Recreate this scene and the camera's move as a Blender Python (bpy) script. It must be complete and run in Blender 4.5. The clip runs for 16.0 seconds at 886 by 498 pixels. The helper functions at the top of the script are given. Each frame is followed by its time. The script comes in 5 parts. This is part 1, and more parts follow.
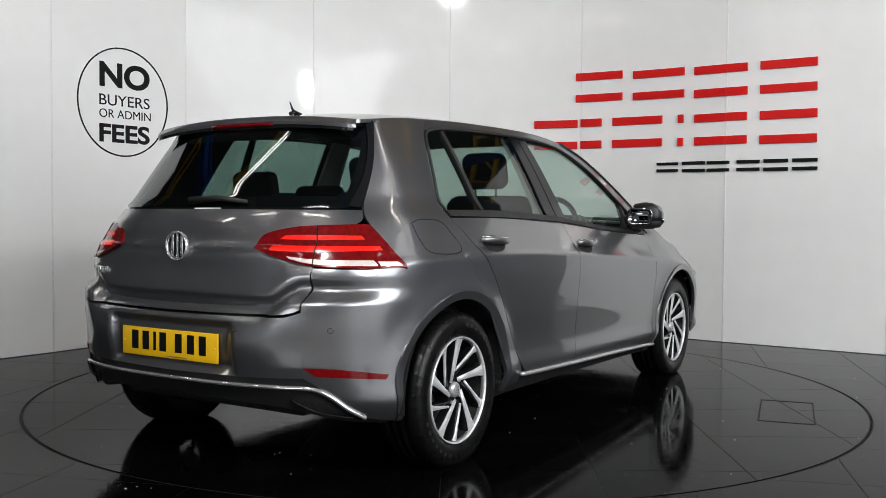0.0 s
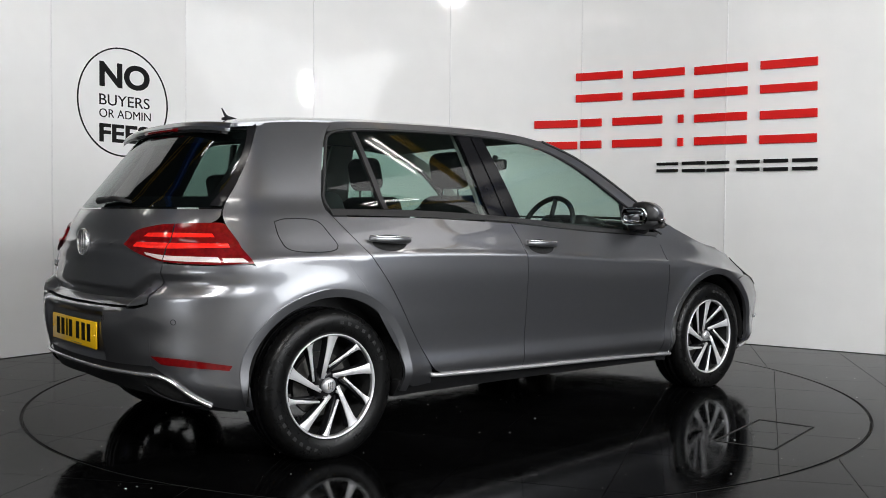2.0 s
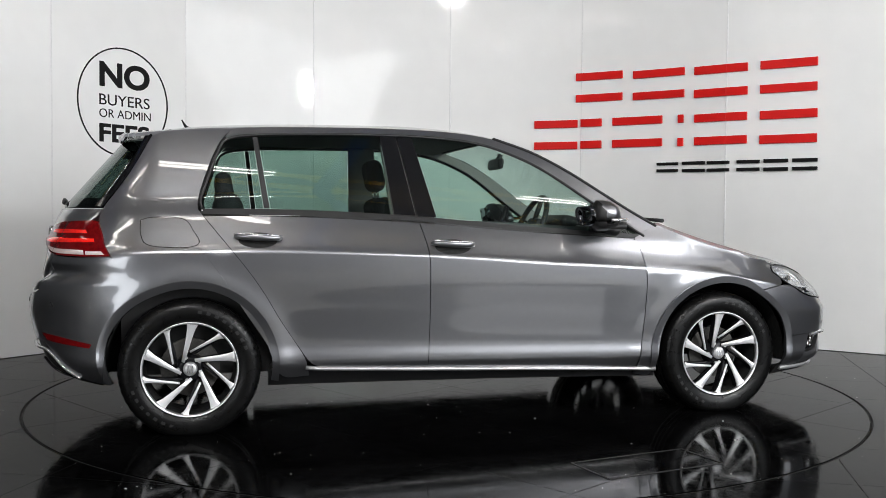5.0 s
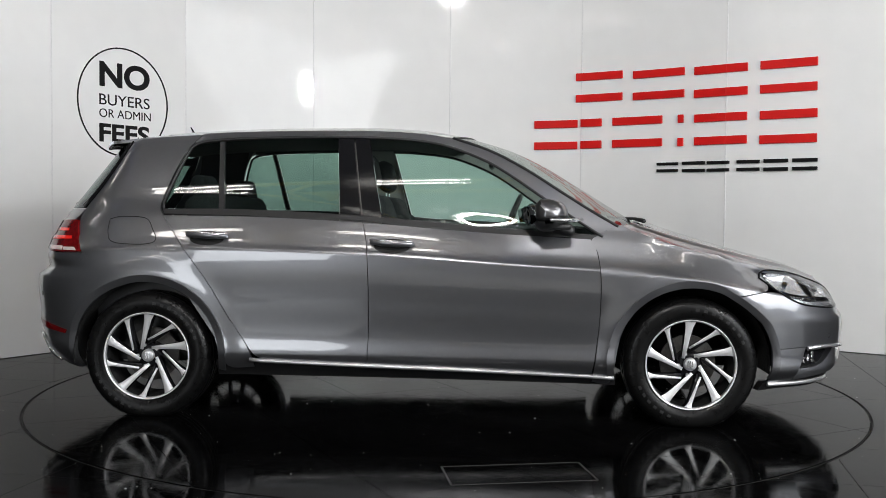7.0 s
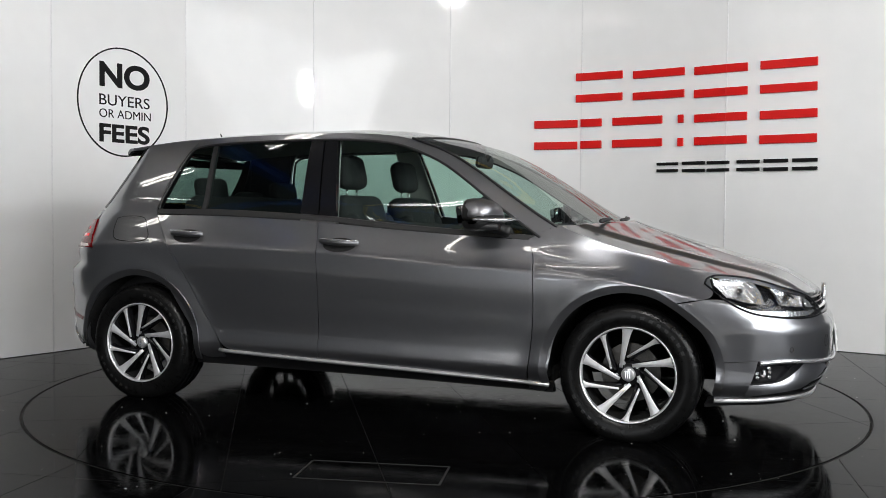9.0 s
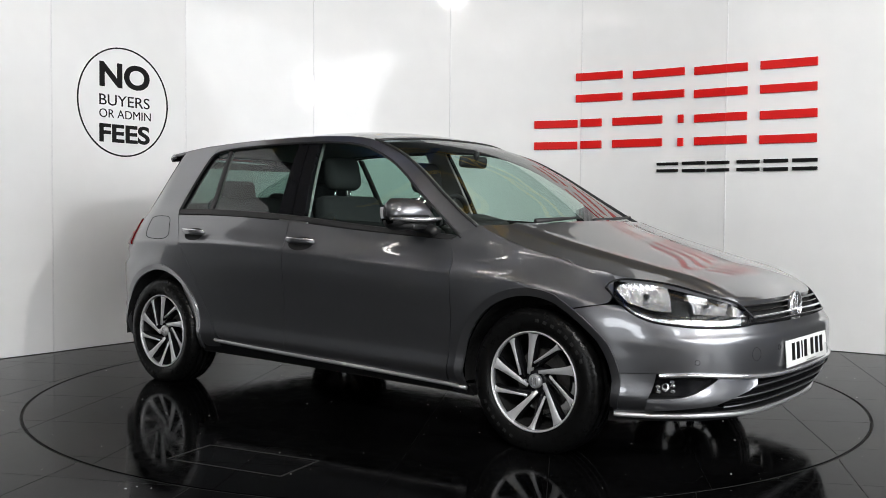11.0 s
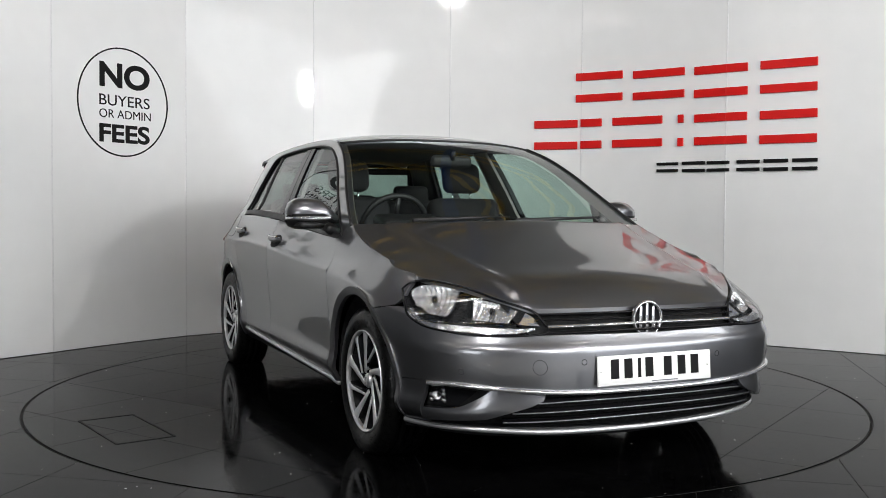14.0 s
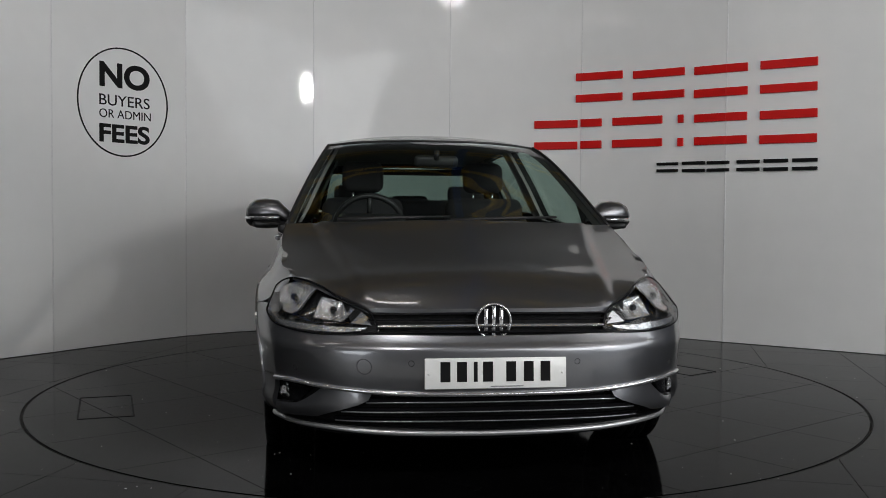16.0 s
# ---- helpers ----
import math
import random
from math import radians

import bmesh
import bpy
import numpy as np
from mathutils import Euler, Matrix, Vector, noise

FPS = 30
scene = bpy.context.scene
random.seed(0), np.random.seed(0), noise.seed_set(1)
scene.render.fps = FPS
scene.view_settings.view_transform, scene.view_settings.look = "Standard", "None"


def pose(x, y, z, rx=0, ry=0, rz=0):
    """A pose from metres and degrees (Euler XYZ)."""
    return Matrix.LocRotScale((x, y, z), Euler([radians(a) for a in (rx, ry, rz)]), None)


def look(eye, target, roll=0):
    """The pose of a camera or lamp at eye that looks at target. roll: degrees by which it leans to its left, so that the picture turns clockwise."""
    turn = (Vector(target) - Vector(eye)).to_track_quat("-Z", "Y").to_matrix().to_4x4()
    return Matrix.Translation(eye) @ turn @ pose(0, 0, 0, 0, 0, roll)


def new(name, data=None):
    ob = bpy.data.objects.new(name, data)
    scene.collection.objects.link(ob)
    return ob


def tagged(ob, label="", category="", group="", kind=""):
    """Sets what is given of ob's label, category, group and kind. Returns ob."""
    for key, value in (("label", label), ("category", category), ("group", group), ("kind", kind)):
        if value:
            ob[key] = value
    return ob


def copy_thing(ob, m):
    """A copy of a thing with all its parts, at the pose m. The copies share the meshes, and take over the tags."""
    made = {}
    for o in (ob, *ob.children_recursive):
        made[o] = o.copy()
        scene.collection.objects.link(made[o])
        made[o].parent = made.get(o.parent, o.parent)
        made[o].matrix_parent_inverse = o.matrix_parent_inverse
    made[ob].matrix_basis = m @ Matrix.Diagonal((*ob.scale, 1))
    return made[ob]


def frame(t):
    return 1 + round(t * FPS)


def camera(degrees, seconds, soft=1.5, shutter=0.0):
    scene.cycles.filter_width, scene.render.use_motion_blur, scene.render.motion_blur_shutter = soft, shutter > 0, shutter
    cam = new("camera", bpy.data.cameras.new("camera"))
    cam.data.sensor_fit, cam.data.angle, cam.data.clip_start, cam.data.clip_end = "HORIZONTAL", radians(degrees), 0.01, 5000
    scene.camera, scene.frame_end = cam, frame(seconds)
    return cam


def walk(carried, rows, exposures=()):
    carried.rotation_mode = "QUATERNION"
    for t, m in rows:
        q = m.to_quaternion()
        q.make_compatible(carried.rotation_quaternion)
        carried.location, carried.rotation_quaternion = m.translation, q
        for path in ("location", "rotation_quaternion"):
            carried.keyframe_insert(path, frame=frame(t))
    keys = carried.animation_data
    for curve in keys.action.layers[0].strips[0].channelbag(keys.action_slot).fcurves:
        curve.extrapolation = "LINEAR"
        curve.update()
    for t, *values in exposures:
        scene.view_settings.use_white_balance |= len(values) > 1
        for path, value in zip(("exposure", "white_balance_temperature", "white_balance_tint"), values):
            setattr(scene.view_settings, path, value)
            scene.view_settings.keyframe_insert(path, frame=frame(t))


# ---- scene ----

cam = camera(49.94, 16.0, soft=0.85)
EYE = Vector((0.0, -5.494, 1.003))
AIM = EYE + Vector((-0.0041, 0.99932, -0.03669))
walk(cam, [(0.0, look(EYE, AIM, 0.372)), (16.0, look(EYE, AIM, 0.372))],
     exposures=[(0.0, -0.03), (3.5, 0.10), (7.0, -0.02), (9.0, 0.05), (12.5, 0.27), (13.5, 0.15), (14.5, -0.18), (15.0, -0.40), (15.5, -0.67), (16.0, -0.90)])

# turn of the turntable and the car, in degrees, second by second
TURN = (58.17, 49.37, 40.48, 31.58, 22.73, 13.95, 5.24, -3.43, -12.08, -20.77, -29.50, -38.32, -47.20, -56.13, -65.04, -73.82, -82.32)
CAR_AT = (-0.101, -0.098)

# ---- light ----
world = bpy.data.worlds.new("hall")
scene.world = world
world.use_nodes = True
world.node_tree.nodes["Background"].inputs[0].default_value = (0.75, 0.85, 1.0, 1)
world.node_tree.nodes["Background"].inputs[1].default_value = 0.01


def area(name, eye, target, sx, sy, power, colour=(1, 0.99, 0.985)):
    lamp = bpy.data.lights.new(name, "AREA")
    lamp.shape, lamp.size, lamp.size_y, lamp.energy, lamp.color = "RECTANGLE", sx, sy, power, colour
    ob = new(name, lamp)
    ob.matrix_world = look(eye, target)
    return ob


# flood lamp of the photo bay, on the hall side of the turntable
area("flood_light", (4.6, -4.8, 3.3), (-0.6, 1.2, 1.1), 0.11, 0.4, 120)
# second flood, added to brighten the middle and right of the wall
area("flood_light", (-0.6, -7.4, 5.3), (1.4, 1.8, 1.5), 1.3, 0.22, 265)
# lamp added under the roof, brightening what the upper flanks mirror
area("roof_fill", (5.2, -2.0, 5.78), (4.7, -1.8, 0), 5.0, 7.5, 190)
# two fill lamps added behind the camera to brighten doors and nose
area("hall_fill", (4.2, -9.85, 3.3), (2.6, 0, 1.5), 6.6, 2.8, 540, (0.96, 0.98, 1.0))
area("hall_fill", (-3.6, -9.85, 1.35), (-2.6, 0, 0.9), 3.8, 1.7, 120, (0.92, 0.96, 1.0))
# large fill lamp added out of view; the right flank mirrors it
area("hall_fill", (7.85, -3.6, 2.95), (0, -2.4, 1.2), 10.0, 4.0, 650, (0.93, 0.97, 1.0))


# ---- materials ----
def mat(name, colour, rough=0.5, metal=0.0, coat=0.0, vary=0.08, scale=8.0, bump=0.0, fine=60.0, emit=0.0, spec=0.5, coat_ior=1.5):
    """A surface with variation at two scales, in its colour, its gloss and its relief."""
    m = bpy.data.materials.new(name)
    m.use_nodes = True
    t = m.node_tree
    b = t.nodes["Principled BSDF"]
    b.inputs["Base Color"].default_value = (*colour, 1)
    b.inputs["Metallic"].default_value = metal
    b.inputs["Roughness"].default_value = rough
    b.inputs["Coat Weight"].default_value = coat
    b.inputs["Coat Roughness"].default_value = 0.015
    b.inputs["Coat IOR"].default_value = coat_ior
    b.inputs["Specular IOR Level"].default_value = spec
    if emit:
        b.inputs["Emission Color"].default_value = (*colour, 1)
        b.inputs["Emission Strength"].default_value = emit
    co = t.nodes.new("ShaderNodeTexCoord")
    big, small, mix = t.nodes.new("ShaderNodeTexNoise"), t.nodes.new("ShaderNodeTexNoise"), t.nodes.new("ShaderNodeMath")
    big.inputs["Scale"].default_value, small.inputs["Scale"].default_value = scale, fine
    big.inputs["Detail"].default_value = 4
    mix.operation = "ADD"
    t.links.new(co.outputs["Object"], big.inputs["Vector"])
    t.links.new(co.outputs["Object"], small.inputs["Vector"])
    t.links.new(big.outputs["Fac"], mix.inputs[0])
    t.links.new(small.outputs["Fac"], mix.inputs[1])
    if vary:
        ramp = t.nodes.new("ShaderNodeMapRange")
        ramp.inputs["From Min"].default_value, ramp.inputs["From Max"].default_value = 0.7, 1.3
        ramp.inputs["To Min"].default_value, ramp.inputs["To Max"].default_value = 1 - vary, 1 + vary
        t.links.new(mix.outputs[0], ramp.inputs["Value"])
        mul = t.nodes.new("ShaderNodeVectorMath")
        mul.operation = "SCALE"
        mul.inputs[0].default_value = colour
        t.links.new(ramp.outputs[0], mul.inputs["Scale"])
        t.links.new(mul.outputs[0], b.inputs["Base Color"])
        r2 = t.nodes.new("ShaderNodeMapRange")
        r2.inputs["From Min"].default_value, r2.inputs["From Max"].default_value = 0.7, 1.3
        r2.inputs["To Min"].default_value, r2.inputs["To Max"].default_value = rough * (1 - vary), rough * (1 + vary)
        t.links.new(mix.outputs[0], r2.inputs["Value"])
        t.links.new(r2.outputs[0], b.inputs["Roughness"])
    if bump:
        bp = t.nodes.new("ShaderNodeBump")
        bp.inputs["Strength"].default_value, bp.inputs["Distance"].default_value = bump, 0.004
        t.links.new(mix.outputs[0], bp.inputs["Height"])
        t.links.new(bp.outputs[0], b.inputs["Normal"])
    return m


def glass(name, tint, gloss=0.06, rough=0.0):
    """Thin pane: tinted, see-through, with a Fresnel gloss."""
    m = bpy.data.materials.new(name)
    m.use_nodes = True
    t = m.node_tree
    t.nodes.clear()
    out, mx = t.nodes.new("ShaderNodeOutputMaterial"), t.nodes.new("ShaderNodeMixShader")
    tr, gl, fr = t.nodes.new("ShaderNodeBsdfTransparent"), t.nodes.new("ShaderNodeBsdfGlossy"), t.nodes.new("ShaderNodeLayerWeight")
    tr.inputs[0].default_value = (*tint, 1)
    gl.inputs["Roughness"].default_value = rough
    fr.inputs["Blend"].default_value = 0.5
    steep, lift = t.nodes.new("ShaderNodeMath"), t.nodes.new("ShaderNodeMath")
    steep.operation, lift.operation = "POWER", "MULTIPLY_ADD"
    steep.inputs[1].default_value, lift.inputs[1].default_value, lift.inputs[2].default_value = 4.5, 0.85, gloss
    t.links.new(fr.outputs["Facing"], steep.inputs[0])
    t.links.new(steep.outputs[0], lift.inputs[0])
    t.links.new(lift.outputs[0], mx.inputs[0])
    t.links.new(tr.outputs[0], mx.inputs[1])
    t.links.new(gl.outputs[0], mx.inputs[2])
    t.links.new(mx.outputs[0], out.inputs[0])
    return m


PAINT = mat("metallic_grey_paint", (0.192, 0.194, 0.205), 0.30, 0.88, 1.0, 0.02, 3, 0, 40, coat_ior=1.62)
GLOSS_BLACK = mat("gloss_black", (0.008, 0.008, 0.009), 0.1, 0, 0, 0.1, spec=0.2)
TRIM = mat("black_plastic", (0.011, 0.011, 0.0115), 0.5, 0, 0, 0.15, 20, 0.1, 300)
DARK = mat("dark_liner", (0.003, 0.003, 0.003), 0.8, 0, 0, 0.2)
DARK_STEEL = mat("dark_brake_steel", (0.10, 0.095, 0.09), 0.5, 0.7, 0, 0.3, 30, 0.1, 150)
RUBBER = mat("tyre_rubber", (0.004, 0.004, 0.004), 0.30, 0, 0, 0.15, 30, 0.15, 200, spec=0.2)
CHROME = mat("chrome", (0.82, 0.82, 0.83), 0.13, 0.85, 0, 0.03)
SATIN = mat("satin_silver", (0.6, 0.6, 0.61), 0.3, 0.75, 0, 0.03)
HOUSING = mat("lamp_housing", (0.014, 0.014, 0.015), 0.2, 0.2, 0, 0.2, 30)
ALLOY = mat("machined_alloy", (0.75, 0.75, 0.76), 0.36, 0.55, 0.3, 0.04, 12, 0, 200)
REFLECTOR = mat("lamp_reflector", (0.9, 0.9, 0.91), 0.16, 0.85, 0, 0.05, 60, 0.5, 140)
DULL_TRIM = mat("dull_metal_edge", (0.22, 0.22, 0.23), 0.3, 0.8)
FABRIC = mat("seat_fabric", (0.014, 0.014, 0.015), 0.9, 0, 0, 0.2, 40, 0.3, 400)
HEADLINER = mat("pale_headliner", (0.27, 0.265, 0.25), 0.9, 0, 0, 0.05, 20, 0.1, 200)
RED_LENS = mat("red_lens", (0.13, 0.003, 0.004), 0.08, 0, 0.12, 0.25, 30, spec=0.3)
RED_BRIGHT = mat("bright_red_lens", (0.9, 0.016, 0.01), 0.15, 0, 0.5, 0.15, 30, 0.3, 80)
CLEAR_LENS = mat("pale_lens", (0.75, 0.62, 0.6), 0.15, 0.2, 1.0, 0.1, 40, 0.3, 120)
WHITE_LENS = mat("clear_ribbed_lens", (0.6, 0.6, 0.61), 0.18, 0.85, 1.0, 0.1, 60, 0.4, 150)
WHITE_PLATE = mat("white_plate", (0.8, 0.8, 0.78), 0.3, 0, 0.3, 0.02)
YELLOW_PLATE = mat("yellow_plate", (0.85, 0.5, 0.01), 0.3, 0, 0.3, 0.02)
INK = mat("black_ink", (0.005, 0.005, 0.005), 0.5, 0, 0, 0.1, spec=0.15)
RED_INK = mat("red_sign_acrylic", (0.6, 0.009, 0.008), 0.35, 0, 0, 0.04, spec=0.25)
SIDE_GLASS = glass("side_glass", (0.62, 0.78, 0.72))
PRIVACY = glass("rear_privacy_glass", (0.42, 0.55, 0.50))
SCREEN = glass("windscreen_glass", (0.80, 0.88, 0.84))
BACK_GLASS = glass("rear_window_glass", (0.25, 0.34, 0.31))
MIRROR = mat("dark_mirror_glass", (0.28, 0.29, 0.30), 0.02, 1.0, vary=0)
COVER = glass("clear_lamp_cover", (0.95, 0.96, 0.97))
PANEL = mat("white_gloss_panel", (0.78, 0.78, 0.775), 0.06, 0, 0, 0.02, 1.6, 0.07, 5, spec=0.24)
TILE = mat("black_gloss_tile", (0.0016, 0.0016, 0.0017), 0.09, 0, 0, 0.6, 3, 0.02, 24, spec=0.045)
JOINT = mat("dark_joint", (0.004, 0.004, 0.004), 0.7, 0, 0, 0.2)
SPECK = mat("pale_grit", (0.6, 0.6, 0.58), 0.8)
HALL = mat("grey_hall_cladding", (0.07, 0.075, 0.08), 0.7, 0, 0, 0.1, 2, 0.1, 20)
BLUE_STEEL = mat("blue_painted_steel", (0.02, 0.09, 0.35), 0.4, 0, 0.2, 0.1)
YELLOW_STEEL = mat("yellow_painted_steel", (0.7, 0.42, 0.03), 0.4, 0, 0.2, 0.1)
TUBE = mat("lit_tube", (1.0, 0.97, 0.92), 0.4, emit=18.0, vary=0)
# lighter copy of the hall grey, for walls meant to mirror brighter
MID_HALL = mat("mid_grey_hall_cladding", (0.2, 0.2, 0.21), 0.6, 0, 0, 0.1, 2, 0.1, 20)
# for the added slab whose pale tone the doors and bumper mirror
BOUNCE_FLOOR = mat("pale_bounce_floor", (0.34, 0.335, 0.32), 0.55, 0, 0, 0.15, 1.5, 0.15, 40)
WHITE_METAL = mat("white_metal", (0.7, 0.7, 0.7), 0.4)


# ---- mesh helpers ----
def mesh_of(name, bm, material, smooth=True, normals=True):
    if normals:
        bmesh.ops.recalc_face_normals(bm, faces=bm.faces[:])
    for f in bm.faces:
        f.smooth = smooth
    me = bpy.data.meshes.new(name)
    bm.to_mesh(me)
    bm.free()
    me.materials.append(material)
    return me


def part(name, bm, material, parent, label="", smooth=True, m=None):
    ob = new(name, mesh_of(name, bm, material, smooth))
    ob.parent = parent
    if m is not None:
        ob.matrix_local = m
    return tagged(ob, label)


def flip(bm):
    """The mirror image on the car's left."""
    b2 = bm.copy()
    for v in b2.verts:
        v.co.y = -v.co.y
    bmesh.ops.reverse_faces(b2, faces=b2.faces[:])
    return b2


def sharpen(bm, angle=0.6):
    for e in bm.edges:
        if len(e.link_faces) == 2 and e.calc_face_angle(0) > angle:
            e.smooth = False


def box(bm, m, sx, sy, sz, bevel=0.0, seg=2):
    """A box of that size about the pose m, with rounded edges."""
    made = bmesh.ops.create_cube(bm, size=1, matrix=m @ Matrix.Diagonal((sx, sy, sz, 1)))
    if bevel:
        es = list({e for v in made["verts"] for e in v.link_edges})
        bmesh.ops.bevel(bm, geom=es, offset=bevel, segments=seg, affect="EDGES", profile=0.5)
    return bm


def tube(bm, pts, r, n=8, closed=False, flat=1.0):
    """A round bar along points."""
    pts = [Vector(p) for p in pts]
    rings = []
    for i, p in enumerate(pts):
        a = pts[i - 1] if i or closed else p
        b = pts[(i + 1) % len(pts)] if i < len(pts) - 1 or closed else p
        d = (b - a).normalized()
        u = d.cross(Vector((0, 0, 1)))
        u = u.normalized() if u.length > 1e-4 else Vector((1, 0, 0))
        w = u.cross(d)
        rr = r(i / (len(pts) - 1)) if callable(r) else r
        rings.append([bm.verts.new(p + u * rr * flat * math.cos(k * 2 * math.pi / n) + w * rr * math.sin(k * 2 * math.pi / n)) for k in range(n)])
    m = len(rings)
    for i in range(m if closed else m - 1):
        for k in range(n):
            bm.faces.new((rings[i][k], rings[i][(k + 1) % n], rings[(i + 1) % m][(k + 1) % n], rings[(i + 1) % m][k]))
    if not closed:
        bm.faces.new(rings[0])
        bm.faces.new(rings[-1][::-1])
    return bm


def revolve(bm, prof, n=48, m=None, wave=None):
    """A closed ring of revolution about the local y axis; prof: (radius, y)."""
    m = m or Matrix()
    rings = []
    for k in range(n):
        a = 2 * math.pi * k / n
        rings.append([bm.verts.new(m @ Vector(((r - (wave(k, j) if wave else 0)) * math.cos(a), y, (r - (wave(k, j) if wave else 0)) * math.sin(a)))) for j, (r, y) in enumerate(prof)])
    for k in range(n):
        a, b = rings[k], rings[(k + 1) % n]
        for j in range(len(prof) - 1):
            bm.faces.new((a[j], a[j + 1], b[j + 1], b[j]))
    return bm


def path(knots, smooth=True):
    """A curve through knots of any dimension, by length from 0 to 1."""
    k = np.array(knots, float)
    if len(k) > 2 and smooth:
        e = np.vstack([2 * k[0] - k[1], k, 2 * k[-1] - k[-2]])
        t = np.linspace(0, 1, 12, endpoint=False)[:, None]
        out = []
        for i in range(len(k) - 1):
            p0, p1, p2, p3 = e[i:i + 4]
            out.append(0.5 * (2 * p1 + (p2 - p0) * t + (2 * p0 - 5 * p1 + 4 * p2 - p3) * t ** 2 + (3 * p1 - p0 - 3 * p2 + p3) * t ** 3))
        k = np.vstack(out + [k[-1:]])
    l = np.concatenate([[0], np.cumsum(np.linalg.norm(np.diff(k, axis=0), axis=1))])
    l = l / l[-1] if l[-1] > 0 else np.linspace(0, 1, len(k))
    return lambda u: np.array([np.interp(u, l, k[:, c]) for c in range(k.shape[1])])


def patch(bm, at, bottom, right, top, left, nu, nv, gap=0.002, flange=0.02, smooth=(1, 1, 1, 1)):
    """A panel between four edges, given in the surface's own two coordinates, with turned-in edges. at(a, b, out) places a point."""
    B, R, T, L = (path(k, s) for k, s in zip((bottom, right, top, left), smooth))
    lu = max(np.linalg.norm(np.diff(np.array(bottom), axis=0), axis=1).sum(), np.linalg.norm(np.diff(np.array(top), axis=0), axis=1).sum(), 0.02)
    lv = max(np.linalg.norm(np.diff(np.array(left), axis=0), axis=1).sum(), np.linalg.norm(np.diff(np.array(right), axis=0), axis=1).sum(), 0.02)
    P00, P10, P01, P11 = B(0), B(1), T(0), T(1)

    def q(u, v):
        return (1 - v) * B(u) + v * T(u) + (1 - u) * L(v) + u * R(v) - ((1 - u) * (1 - v) * P00 + u * (1 - v) * P10 + (1 - u) * v * P01 + u * v * P11)
    us = np.linspace(gap / lu, 1 - gap / lu, nu + 1)
    vs = np.linspace(gap / lv, 1 - gap / lv, nv + 1)
    g = [[q(u, v) for u in us] for v in vs]
    V = [[bm.verts.new(at(*c, 0.0)) for c in row] for row in g]
    for j in range(nv):
        for i in range(nu):
            bm.faces.new((V[j][i], V[j][i + 1], V[j + 1][i + 1], V[j + 1][i]))
    if flange:
        rim = [(0, i) for i in range(nu + 1)] + [(j, nu) for j in range(1, nv + 1)] + [(nv, i) for i in range(nu - 1, -1, -1)] + [(j, 0) for j in range(nv - 1, 0, -1)]
        low = [bm.verts.new(at(*g[j][i], -flange)) for j, i in rim]
        for a in range(len(rim)):
            b = (a + 1) % len(rim)
            va, vb = V[rim[a][0]][rim[a][1]], V[rim[b][0]][rim[b][1]]
            f = bm.faces.new((va, vb, low[b], low[a]))
            e = bm.edges.get((va, vb))
            if e:
                e.smooth = False
    return bm


def writing(words, name, x0, z0, x1, z1, material, parent, m, bold=0.0, thick=0.004):
    """Raised writing that fills the box x0..x1, z0..z1 of the pose m, which looks along its own y axis."""
    cu = bpy.data.curves.new(name, "FONT")
    cu.body, cu.size, cu.offset = words, 1.0, bold
    tmp = new(name, cu)
    bpy.context.view_layer.update()
    me = bpy.data.meshes.new_from_object(tmp.evaluated_get(bpy.context.evaluated_depsgraph_get()))
    bpy.data.objects.remove(tmp)
    bm = bmesh.new()
    bm.from_mesh(me)
    xs, ys = [v.co.x for v in bm.verts], [v.co.y for v in bm.verts]
    kx, ky = (x1 - x0) / (max(xs) - min(xs)), (z1 - z0) / (max(ys) - min(ys))
    lo = (min(xs), min(ys))
    for v in bm.verts:
        v.co = Vector((x0 + (v.co.x - lo[0]) * kx, 0, z0 + (v.co.y - lo[1]) * ky))
    up = bmesh.ops.extrude_face_region(bm, geom=bm.faces[:])
    for v in up["geom"]:
        if isinstance(v, bmesh.types.BMVert):
            v.co.y -= thick
    return part(name, bm, material, parent, smooth=False, m=m)



# ---- the car's skin ----
def curve(*pts):
    """A smooth monotone curve through a few (a, b) knots."""
    xs = np.array([p[0] for p in pts], float)
    ys = np.array([p[1] for p in pts], float)
    d = np.diff(ys) / np.diff(xs)
    m = np.concatenate([[d[0]], [0 if a * b <= 0 else 2 * a * b / (a + b) for a, b in zip(d, d[1:])], [d[-1]]])

    def f(x):
        x = min(max(x, xs[0]), xs[-1])
        i = min(max(int(np.searchsorted(xs, x)) - 1, 0), len(xs) - 2)
        h = xs[i + 1] - xs[i]
        t = (x - xs[i]) / h
        return float((1 + 2 * t) * (1 - t) ** 2 * ys[i] + t * (1 - t) ** 2 * h * m[i]
                     + t * t * (3 - 2 * t) * ys[i + 1] + t * t * (t - 1) * h * m[i + 1])
    return f


BELT = curve((-2.1, 1.02), (-1.0, 1.04), (-0.25, 1.015), (0.45, 0.957), (0.88, 0.925), (1.2, 0.895), (1.5, 0.83), (1.8, 0.76), (2.2, 0.72))
WIDE = curve((-0.1, 0.78), (0, 0.80), (0.07, 0.838), (0.15, 0.862), (0.24, 0.855), (0.45, 0.866), (0.68, 0.880), (0.748, 0.8795), (0.766, 0.869), (0.87, 0.823), (1.0, 0.765), (1.3, 0.65))
NOSE = curve((0.15, 2.03), (0.2, 2.09), (0.27, 2.145), (0.36, 2.17), (0.45, 2.175), (0.51, 2.171), (0.523, 2.166), (0.535, 2.156), (0.58, 2.133), (0.65, 2.098), (0.70, 2.05), (0.75, 1.97), (0.9, 1.72))
